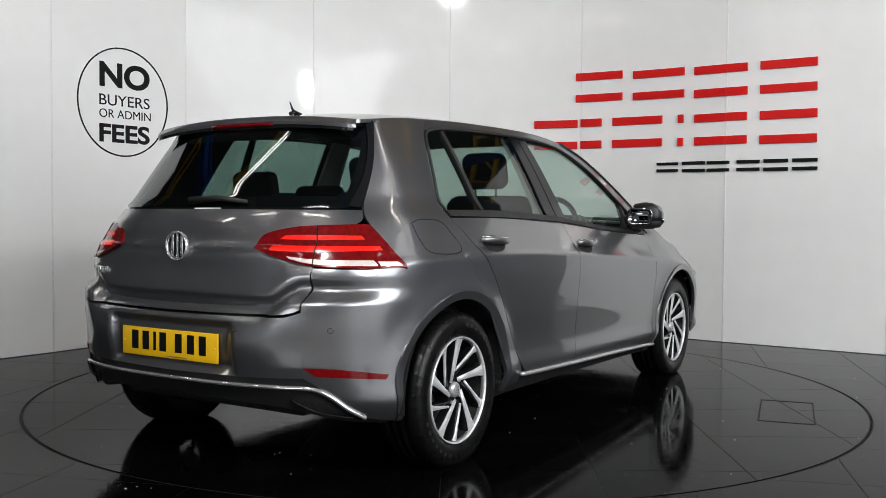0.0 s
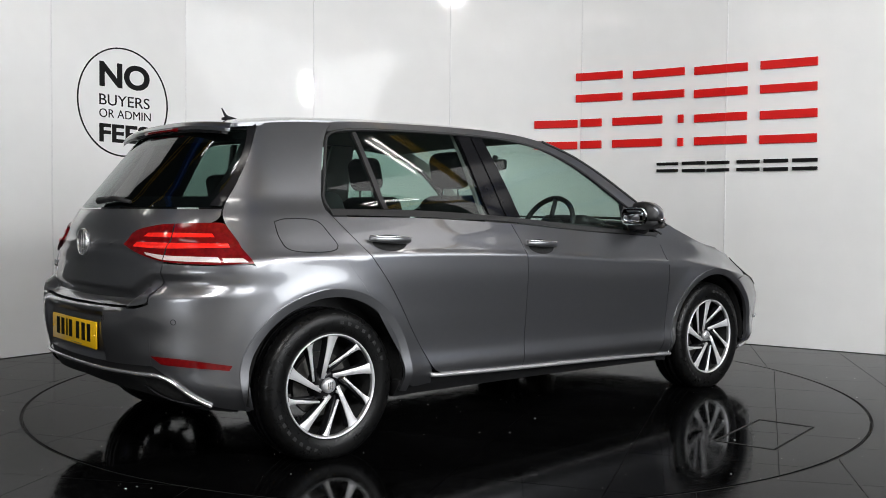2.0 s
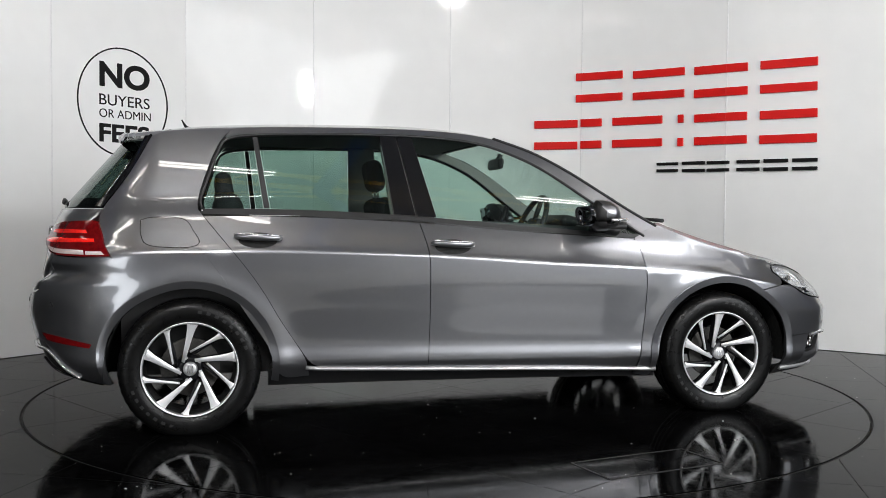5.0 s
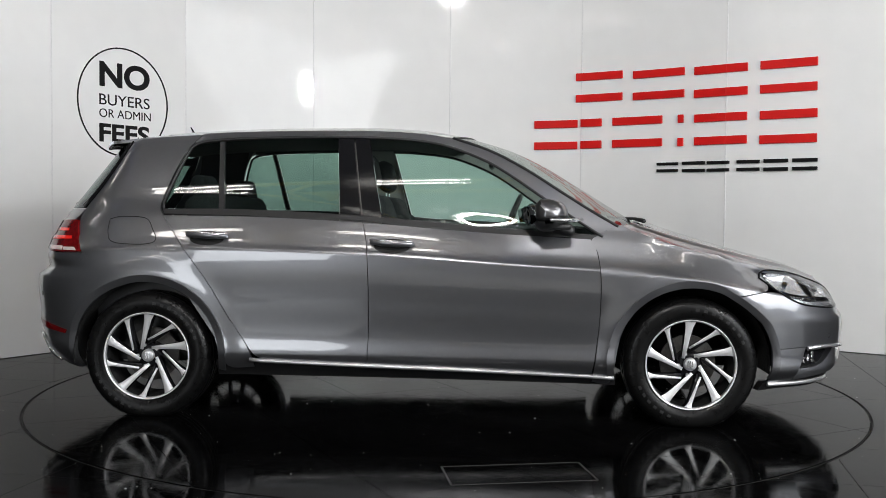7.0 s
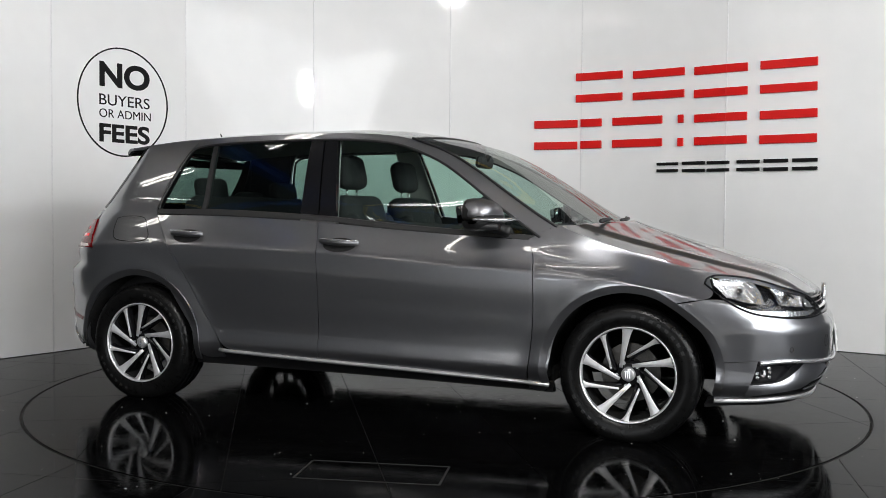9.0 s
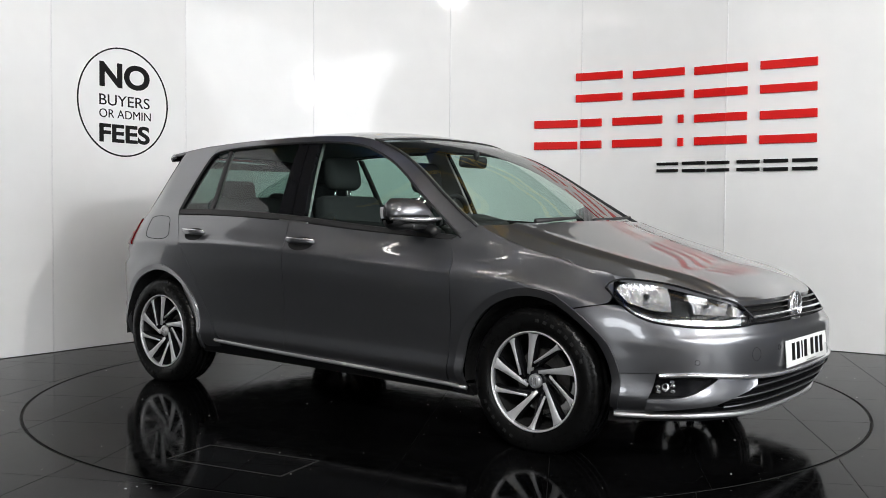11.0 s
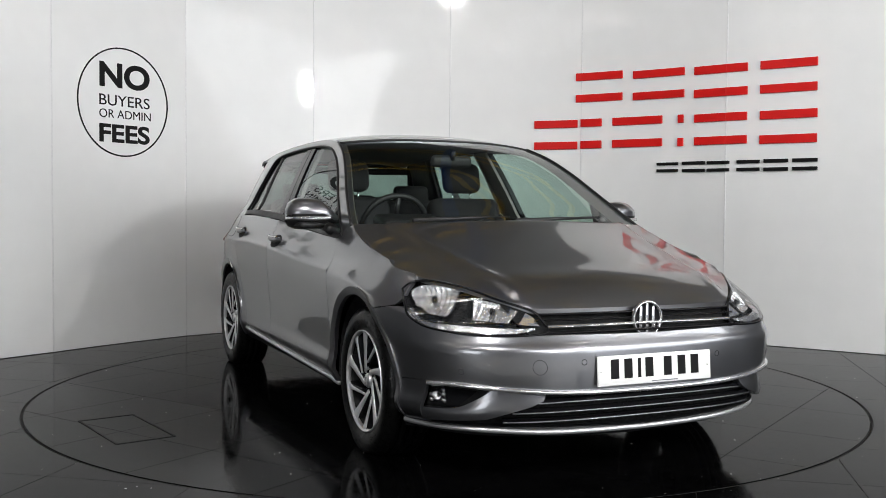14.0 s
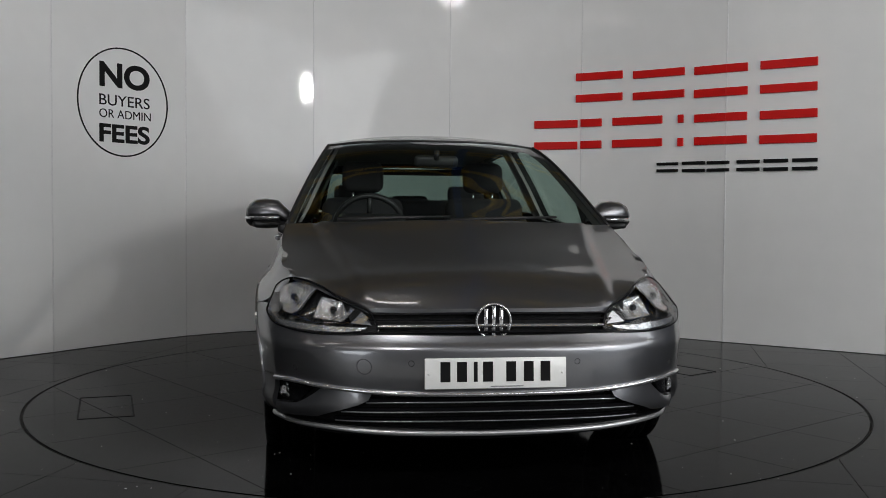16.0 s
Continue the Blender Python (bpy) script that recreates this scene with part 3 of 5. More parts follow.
# flank panels
both("front_door_panel", lambda: patch(bmesh.new(), skin, [B_SEAM[0], (0.32, 0.258), A_SEAM[0]], A_SEAM, [B_SEAM[-1], (0.3, 0.918), A_SEAM[-1]], B_SEAM, 44, 70), PAINT, "front door skin")
both("rear_door_panel", lambda: patch(bmesh.new(), skin, [DOOR_R[0], B_SEAM[0]], B_SEAM, [DOOR_R[-1], (-0.8, 0.985), B_SEAM[-1]], DOOR_R, 40, 70), PAINT, "rear door skin")
WING_LOW = [(0.853, 0.2)] + [(0.94, 0.2)] + arch(HUB, 175, 60)
both("front_wing", lambda: patch(bmesh.new(), skin, WING_LOW, [WING_LOW[-1], (1.60, 0.636), (1.71, 0.654), (1.752, 0.712)], [(0.93, 0.93)] + BONNET_SIDE[:-1] + [(1.775, 0.764), (1.752, 0.712)], [WING_LOW[0]] + A_SEAM[1:] + [(0.93, 0.93)], 60, 30, smooth=(1, 1, 1, 1)), PAINT)
QUARTER_LOW = arch(-HUB, 118, 6) + [(-0.90, 0.25), (-0.78, 0.25)]
QUARTER_FRONT = [(-0.78, 0.25), (-0.80, 0.33)] + DOOR_R[2:] + [(-1.282, 1.04), (-1.262, 1.134), (-1.21, 1.28), (-1.165, 1.36), (-1.12, 1.405)]
QUARTER_BACK = [QUARTER_LOW[0], (-1.661, 0.808), (-1.729, 0.900), (-1.774, 0.960), (-1.784, 1.020), (-1.723, 1.150), (-1.645, 1.304), (-1.596, 1.364)]
both("rear_quarter", lambda: patch(bmesh.new(), skin, QUARTER_LOW, QUARTER_FRONT, [QUARTER_BACK[-1], (-1.35, 1.392), QUARTER_FRONT[-1]], QUARTER_BACK, 36, 60, smooth=(1, 1, 1, 1)), PAINT)
sill = lambda: patch(bmesh.new(), lambda s, z, out: skin(s, z, out - 0.012), [(-0.97, 0.205), (0, 0.20), (0.97, 0.185)], [(0.97, 0.185), (0.97, 0.24)], [(-0.97, 0.285), (-0.739, 0.285), (0.322, 0.255), (0.97, 0.24)], [(-0.97, 0.205), (-0.97, 0.285)], 40, 6, flange=0.05)
both("sill", sill, TRIM, "black plastic sill cover")
both("sill_trim", lambda: strip([(-0.80, 0.292), (-0.739, 0.286), (-0.225, 0.268), (0.322, 0.252), (0.958, 0.228)], 0.010, 0.006, 30), SATIN, "bright silver strip along the sill")



def lip_rise(r):
    """Height of the arch lip over the panel: a ridge whose broad inner side turns in to the wheel."""
    return 0.001 + 0.007 * min(max((r - 0.364) / 0.034, 0.0), 1.0)


for hub in (HUB, -HUB):
    both("arch_lip", lambda: patch(bmesh.new(), lambda s, z, o: skin(s, z, o + lip_rise(math.hypot(s - hub, z - HUBZ))), arch(hub, 190, -10, 0.364, 17), [arch(hub, -10, 0, 0.364, 2)[0], arch(hub, -10, 0, 0.398, 2)[0]], arch(hub, 190, -10, 0.398, 17), [arch(hub, 190, 0, 0.364, 2)[0], arch(hub, 190, 0, 0.398, 2)[0]], 60, 5, gap=0, flange=0.014), PAINT, "raised lip round the wheel arch")

# roof and rails
RAIL = curve((-1.62, 1.368), (-1.2, 1.408), (-0.7, 1.423), (-0.3, 1.424), (0.0, 1.408), (0.17, 1.382))
CROWN = curve((-1.62, 0.03), (-1.0, 0.045), (0, 0.05), (0.3, 0.05))


def roof_at(u, v, out=0.0):
    """u from the tail to the windscreen, v from the right rail to the left."""
    front = 0.17 + 0.10 * (1 - v * v)
    back = -1.60 - 0.03 * (1 - v * v)
    x = back + (front - back) * u
    zr = RAIL(x) if x < 0.17 else RAIL(0.17) - (x - 0.17) * 0.25
    w = half_width(min(x, 0.17), zr)
    return Vector((x, v * w, zr + CROWN(x) * (1 - abs(v) ** 2.4) + out))


bm = patch(bmesh.new(), roof_at, [(0, -1), (1, -1)], [(1, -1), (1, 1)], [(0, 1), (1, 1)], [(0, -1), (0, 1)], 50, 40, flange=0.015)
part("roof", bm, PAINT, car)
DLO = [(-1.165, 1.36), (-1.0, 1.384), (-0.705, 1.394), (-0.412, 1.396), (-0.122, 1.388), (0.108, 1.358), (0.309, 1.286), (0.449, 1.208), (0.615, 1.093), (0.777, 0.985), (0.90, 0.905)]
POST = [(-1.12, 1.407), (-0.98, 1.416), (-0.7, 1.423), (-0.40, 1.425), (-0.06, 1.415), (0.17, 1.382), (0.36, 1.315), (0.53, 1.225), (0.70, 1.115), (0.86, 1.012), (0.975, 0.945)]
both("roof_rail", lambda: patch(bmesh.new(), skin, DLO, [DLO[-1], POST[-1]], POST, [DLO[0], POST[0]], 80, 5, gap=0.001, flange=0.03), PAINT, "roof rail and windscreen pillar")
both("window_trim", lambda: strip([(-1.262, 1.02), (-1.272, 1.06), (-1.248, 1.134), (-1.196, 1.28), (-1.15, 1.352)] + [(a, b - 0.006) for a, b in DLO[1:]], 0.007, 0.0, 90), TRIM, "thin dark window surround")
both("belt_trim", lambda: patch(bmesh.new(), lambda s, z, out: skin(s, z, out + 0.004), [(-1.258, 0.995), (-0.8, 0.988), (-0.256, 0.966), (0.3, 0.922), (0.845, 0.888)], [(0.845, 0.888), (0.885, 0.908)], [(-1.262, 1.022), (-0.8, 1.02), (-0.25, 0.992), (0.3, 0.945), (0.885, 0.908)], [(-1.258, 0.995), (-1.262, 1.022)], 50, 2, flange=0.02), TRIM, "black belt strip under the side glass")

# side glass and the black pillar covers between
inset = lambda s, z, out: skin(s, z, out - 0.012)
flush = lambda s, z, out: skin(s, z, out - 0.004)
QUARTER_PANE = ([(-1.262, 1.022), (-0.985, 1.022)], [(-0.985, 1.022), (-1.03, 1.368)], [(-1.15, 1.352), (-1.03, 1.368)], [(-1.262, 1.022), (-1.265, 1.07), (-1.205, 1.26), (-1.15, 1.352)])
REAR_PANE = ([(-0.955, 1.022), (-0.375, 1.0)], [(-0.375, 1.0), (-0.415, 1.386)], [(-1.005, 1.37), (-0.7, 1.385), (-0.415, 1.386)], [(-0.955, 1.022), (-1.005, 1.37)])
FRONT_PANE = ([(-0.165, 0.985), (0.3, 0.946), (0.62, 0.922)], [(0.62, 0.922), (0.645, 1.065)], [(-0.255, 1.386), (-0.06, 1.376), (0.108, 1.348), (0.309, 1.275), (0.449, 1.198), (0.645, 1.065)], [(-0.165, 0.985), (-0.255, 1.386)])
SAIL_PANE = ([(0.66, 0.922), (0.86, 0.908)], [(0.86, 0.908), (0.862, 0.914)], [(0.675, 1.042), (0.75, 0.992), (0.862, 0.914)], [(0.66, 0.922), (0.675, 1.042)])
for shape, glaze in ((QUARTER_PANE, PRIVACY), (REAR_PANE, PRIVACY), (FRONT_PANE, SIDE_GLASS), (SAIL_PANE, PRIVACY)):
    for ob in both("side_window", lambda: patch(bmesh.new(), inset, *shape, 16, 12, flange=0), glaze, "green-tinted side window"):
        ob.visible_shadow = False
for shape, name in ((([(-0.985, 1.022), (-0.955, 1.022)], [(-0.955, 1.022), (-1.005, 1.37)], [(-1.03, 1.368), (-1.005, 1.37)], [(-0.985, 1.022), (-1.03, 1.368)]), "window_divider"),
                    (([(-0.375, 1.0), (-0.268, 0.992)], [(-0.268, 0.992), (-0.335, 1.386)], [(-0.415, 1.386), (-0.335, 1.386)], [(-0.375, 1.0), (-0.415, 1.386)]), "pillar_cover"),
                    (([(-0.262, 0.992), (-0.165, 0.985)], [(-0.165, 0.985), (-0.255, 1.386)], [(-0.329, 1.386), (-0.255, 1.386)], [(-0.262, 0.992), (-0.329, 1.386)]), "pillar_cover"),
                    (([(0.62, 0.922), (0.66, 0.922)], [(0.66, 0.922), (0.675, 1.042)], [(0.645, 1.065), (0.675, 1.042)], [(0.62, 0.922), (0.645, 1.065)]), "window_divider")):
    both(name, lambda: patch(bmesh.new(), flush, *shape, 4, 14, flange=0.03), GLOSS_BLACK if name == "pillar_cover" else TRIM, "gloss black pillar cover" if name == "pillar_cover" else "")


def free(bm, bottom, right, top, left, nu, nv, bulge=0.0, **k):
    """A panel between four edges in space."""
    B, R, T, L = path(bottom), path(right), path(top), path(left)
    P00, P10, P01, P11 = B(0), B(1), T(0), T(1)

    def at(u, v, out):
        q = (1 - v) * B(u) + v * T(u) + (1 - u) * L(v) + u * R(v) - ((1 - u) * (1 - v) * P00 + u * (1 - v) * P10 + (1 - u) * v * P01 + u * v * P11)
        q[2] += bulge * 16 * u * (1 - u) * v * (1 - v) + out
        return Vector(q)
    return patch(bm, at, [(0, 0), (1, 0)], [(1, 0), (1, 1)], [(0, 1), (1, 1)], [(0, 0), (0, 1)], nu, nv, **k)


mir = lambda p: (p[0], -p[1], p[2])
post = [tuple(skin(*q)) for q in POST[5:]]
header = [tuple(roof_at(1.0, v)) for v in np.linspace(-1, 1, 9)]
cowl = [post[-1], (1.08, -0.45, 0.957), (1.15, 0, 0.965), (1.08, 0.45, 0.957), mir(post[-1])]
screen = part("windscreen", free(bmesh.new(), cowl, [mir(p) for p in post[::-1]], header, post[::-1], 40, 26, 0.012, gap=0.006, flange=0), SCREEN, car, "tinted windscreen")
screen.visible_shadow = False
for side in (1, -1):
    bm = bmesh.new()
    tube(bm, [Vector((p[0], p[1] * side, p[2] + 0.004)) for p in [path(post)(k / 20) for k in range(21)]], 0.007, 8)
    part("screen_seal", bm, TRIM, car, "black windscreen edge seal")
part("screen_seal", tube(bmesh.new(), [Vector(path(header)(k / 20)) for k in range(21)], 0.006, 8), TRIM, car, "black windscreen edge seal")

# bonnet, with two raised folds that meet the screen
side_edge = [tuple(skin(*q)) for q in BONNET_SIDE + [(1.934, 0.739), (2.038, 0.711), (2.173, 0.676), (2.247, 0.654)]]
front_edge = [tuple(skin(s, 0.652)) for s in np.linspace(2.247, SF, 8)]
front_all = front_edge + [mir(p) for p in front_edge[-2::-1]]
back_edge = [side_edge[0], (1.10, -0.45, 0.962), (1.175, 0, 0.972), (1.10, 0.45, 0.962), mir(side_edge[0])]
bm = free(bmesh.new(), front_all, [mir(p) for p in side_edge[::-1]], back_edge, side_edge[::-1], 130, 60, 0.026, gap=0.003)
inner = [v for v in bm.verts if not v.is_boundary and all(len(e.link_faces) == 2 and e.smooth for e in v.link_edges)]
for _ in range(40):
    bmesh.ops.smooth_vert(bm, verts=inner, factor=0.5, use_axis_x=True, use_axis_y=True, use_axis_z=True)
for v in inner:
    fold = 0.47 + 0.17 * (2.1 - v.co.x)
    fade = min(max((2.09 - v.co.x) / 0.12, 0), 1) * min(max((v.co.x - 0.98) / 0.06, 0), 1)
    v.co.z += fade * (0.006 * (1 + math.tanh((fold - abs(v.co.y)) / 0.016)) + 0.004 * math.exp(-((abs(v.co.y) - fold + 0.03) / 0.03) ** 2))
part("bonnet", bm, PAINT, car)
cowl_bm = free(bmesh.new(), [(p[0] + 0.02, p[1], p[2] - 0.022) for p in back_edge], [(0.995, 0.74, 0.94), (0.94, 0.70, 0.945)], [(p[0] - 0.04, p[1] * 0.97, p[2] - 0.006) for p in cowl], [(0.995, -0.74, 0.94), (0.94, -0.70, 0.945)], 30, 4)
part("cowl_panel", cowl_bm, TRIM, car, "black plastic cowl below the windscreen")
for y0, y1 in ((-0.55, -0.02), (-0.02, 0.50)):
    bm = bmesh.new()
    tube(bm, [(1.13, y0, 0.975), (1.12, (y0 + y1) / 2, 0.985), (1.06, y1, 0.992)], lambda u: 0.012 - 0.006 * u, 6)
    part("front_wiper", bm, TRIM, car, "black windscreen wiper")

# nose
BUMP_TOP = [(1.499, 0.617), (1.60, 0.634), (1.70, 0.648), (1.768, 0.640), (1.853, 0.590), (1.975, 0.568), (2.135, 0.559), (2.342, 0.565), (SF, 0.562)]
BUMP_LOW = [(1.674, 0.376), (1.878, 0.383), (2.077, 0.375), (2.399, 0.359), (SF, 0.352)]
nose_arch = arch(HUB, 60, 12, 0.366, 5)
bm = bmesh.new()
patch(bm, skin, BUMP_LOW, [(SF, 0.352), (SF, 0.562)], BUMP_TOP, [(1.674, 0.376)] + nose_arch[::-1][1:-1] + [(1.499, 0.617)], 60, 30, gap=0.003)
patch(bm, skin, [(1.686, 0.21), (1.812, 0.223)], [(1.812, 0.223), (1.843, 0.384)], [(1.674, 0.376), (1.843, 0.384)], [(1.686, 0.21), (1.68, 0.29), (1.674, 0.376)], 8, 10, gap=0.0)
BLADE_LOW, BLADE_TOP = curve((1.814, 0.225), (1.897, 0.237), (2.101, 0.256), (2.285, 0.319), (2.32, 0.36)), curve((1.816, 0.278), (1.974, 0.292), (2.065, 0.336), (2.139, 0.373), (2.319, 0.367))
patch(bm, lambda s, z, o: skin(s, z, o + 0.008 - 0.024 * min(max((z - BLADE_LOW(s)) / max(BLADE_TOP(s) - BLADE_LOW(s), 0.01), 0), 1)), [(1.814, 0.225), (1.897, 0.237), (2.101, 0.256)], [(2.101, 0.256), (2.285, 0.319), (2.319, 0.367)], [(1.816, 0.278), (1.974, 0.292), (2.065, 0.336), (2.139, 0.373), (2.319, 0.367)], [(1.814, 0.225), (1.816, 0.278)], 26, 6, gap=0.0, flange=0.035)
part("front_bumper", whole(bm, 0.009), PAINT, car)
deep = lambda s, z, o: skin(s, z, o - 0.045)
bm = patch(bmesh.new(), deep, [(1.757, 0.199), (2.267, 0.197), (SF, 0.17)], [(SF, 0.17), (SF, 0.37)], [(1.776, 0.392), (SF, 0.37)], [(1.757, 0.199), (1.776, 0.392)], 40, 6, gap=0, flange=0)
part("intake_backing", whole(bm), DARK, car, "black air intake recess")
for z, s0 in ((0.325, 2.29), (0.287, 2.20), (0.249, 2.16)):
    bm = bmesh.new()
    patch(bm, lambda s, zz, o: skin(s, zz, o - 0.008), [(s0, z - 0.009), (SF, z - 0.005)], [(SF, z - 0.005), (SF, z + 0.012)], [(s0, z + 0.008), (SF, z + 0.012)], [(s0, z - 0.009), (s0, z + 0.008)], 30, 2, gap=0, flange=0.03)
    part("intake_slat", whole(bm), GLOSS_BLACK, car, "gloss black intake slat")
    bm = strip([(s0, z - 0.008), (2.45, z - 0.004), (SF, z - 0.004)], 0.003, -0.006, 30)
    part("slat_edge", whole(bm), DULL_TRIM, car, "fine bright slat edge")
part("bumper_chrome", whole(strip([(1.853, 0.377), (1.977, 0.383), (2.128, 0.374), (2.399, 0.357), (SF, 0.352)], 0.009, 0.004, 40)), CHROME, car, "chrome strip across the front bumper")
bm = patch(bmesh.new(), skin, [(1.66, 0.172), (1.805, 0.183), (2.265, 0.177), (SF, 0.158)], [(SF, 0.158), (SF, 0.20)], [(1.665, 0.212), (1.824, 0.225), (2.277, 0.224), (SF, 0.205)], [(1.66, 0.172), (1.665, 0.212)], 50, 3, gap=0, flange=0.06)
part("chin_spoiler", whole(bm), TRIM, car, "black lower lip of the bumper")
part("chin_trim", whole(strip([(1.69, 0.206), (1.813, 0.207), (2.062, 0.210), (2.365, 0.197), (SF, 0.19)], 0.011, 0.006, 44)), SATIN, car, "satin silver strip along the lip")
fog = both("fog_lamp", lambda: patch(bmesh.new(), lambda s, z, o: skin(s, z, o - 0.03), [(1.841, 0.298), (1.974, 0.295)], [(1.974, 0.295), (2.045, 0.355)], [(1.842, 0.363), (2.046, 0.363)], [(1.841, 0.298), (1.842, 0.363)], 12, 5, gap=0, flange=0.02), GLOSS_BLACK, "black fog lamp bay")
for ob, e in zip(fog, (1, -1)):
    c = skin(1.88, 0.33, -0.022)
    bm = bmesh.new()
    revolve(bm, [(0.001, 0.012), (0.009, 0.008), (0.014, 0.0), (0.016, -0.004)], 24, Matrix.Translation((c.x, c.y * e, c.z)) @ pose(0, 0, 0, rz=(50 if e > 0 else 130)))
    child(bm, "fog_reflector", REFLECTOR, ob, "bright round fog lamp")
    for ds, dz in ((-0.028, 0.0), (0.030, 0.006), (0.034, -0.016), (-0.022, -0.018), (0.026, 0.022)):
        p = skin(1.88 + ds, 0.33 + dz, -0.020)
        facet = box(bmesh.new(), pose(p.x, p.y * e, p.z, 12, 20, 40 * e), 0.016, 0.008, 0.012, 0.002, 1)
        child(facet, "fog_facet", REFLECTOR, ob, smooth=False)
def seam_ring(at_s, at_z, r, thick):
    return tube(bmesh.new(), [skin(at_s + r * math.cos(a), at_z + r * math.sin(a), 0.0005) for a in np.linspace(0, 2 * math.pi, 24, endpoint=False)], thick, 4, True)


part("towing_cover_seam", seam_ring(2.29, 0.452, 0.027, 0.0012), TRIM, car, "round towing eye cover seam")
for at_s, at_z in ((2.0, 0.432), (2.46, 0.466), (-1.93, 0.585), (-2.3, 0.585)):
    both("parking_sensor", lambda: seam_ring(at_s, at_z, 0.010, 0.0014), TRIM, "small round parking sensor")

# grille and badges
bm = patch(bmesh.new(), lambda s, z, o: skin(s, z, o - 0.03), [(2.275, 0.561), (SF, 0.55)], [(SF, 0.55), (SF, 0.665)], [(2.122, 0.670), (SF, 0.665)], [(2.275, 0.561), (2.122, 0.670)], 30, 4, gap=0, flange=0)
part("grille_backing", whole(bm), DARK, car, "black grille recess")
for z, r, material, name in ((0.634, 0.006, GLOSS_BLACK, "grille_bar"), (0.614, 0.004, GLOSS_BLACK, "grille_bar"), (0.592, 0.007, CHROME, "grille_chrome"), (0.570, 0.006, GLOSS_BLACK, "grille_bar")):
    part(name, whole(strip([(2.275 if z > 0.6 else 2.33, z), (2.5, z + 0.002), (SF, z + 0.004)], r, -0.004, 30, flat=1.6)), material, car, "chrome grille bar" if material is CHROME else "")


def badge(name, centre, facing, r):
    """A round chrome emblem, drawn as a ring with three plain bars."""
    m = Matrix.Translation(centre) @ pose(0, 0, 0, rz=facing)
    bm = bmesh.new()
    revolve(bm, [(r * 0.86, -0.004), (r * 0.9, -0.012), (r * 0.97, -0.012), (r, -0.004), (r, 0.006), (r * 0.86, 0.006), (r * 0.86, -0.004)], 40, m)
    ob = part(name, bm, CHROME, car, "round chrome emblem")
    bm = bmesh.new()
    revolve(bm, [(0.001, -0.002), (r * 0.87, 0.002)], 40, m)
    child(bm, "emblem_disc", GLOSS_BLACK, ob)
    for dx, dz, a, l in ((-0.42, 0.0, 0, 1.35), (0.0, 0.0, 0, 1.65), (0.42, 0.0, 0, 1.35)):
        bm = bmesh.new()
        box(bm, m @ pose(dx * r, -0.003, dz * r, ry=a), r * 0.2, 0.004, r * l, 0.001, 1)
        child(bm, "emblem_bar", CHROME, ob)
    return ob


badge("front_badge", Vector((NOSE(0.61) + 0.002, 0, 0.612)), 90, 0.068)
badge("rear_badge", Vector((TAIL(0.875) - 0.004, 0, 0.875)), -90, 0.058)


def plate(name, centre, facing, ground, tilt):
    """A number plate whose characters are plain bars."""
    m = Matrix.Translation(centre) @ pose(0, 0, 0, tilt, 0, facing)
    bm = bmesh.new()
    box(bm, m, 0.52, 0.008, 0.111, 0.003, 2)
    ob = part(name, bm, ground, car, "white plate with black bars" if ground is WHITE_PLATE else "yellow plate with black bars")
    for x in (-0.185, -0.125, -0.075, -0.03, 0.055, 0.12, 0.182):
        bm = bmesh.new()
        w = 0.014 if x == -0.075 else 0.036
        box(bm, m @ pose(x, -0.0045, 0.006), w, 0.002, 0.072)
        child(bm, "plate_bar", INK, ob, smooth=False)
    bm = bmesh.new()
    box(bm, m @ pose(0.04, -0.0045, -0.047), 0.12, 0.002, 0.003)
    child(bm, "plate_legend", DULL_TRIM, ob, "small grey legend bar", smooth=False)
    for x in (-0.245, 0.245):
        bm = bmesh.new()
        bmesh.ops.create_icosphere(bm, subdivisions=2, radius=0.005, matrix=m @ pose(x, -0.004, 0))
        child(bm, "plate_screw", ground, ob)
    return ob


plate("front_plate", Vector((NOSE(0.43) + 0.004, 0, 0.43)), 90, WHITE_PLATE, -4)
plate("rear_plate", Vector((-2.060, 0, 0.502)), -90, YELLOW_PLATE, 0)


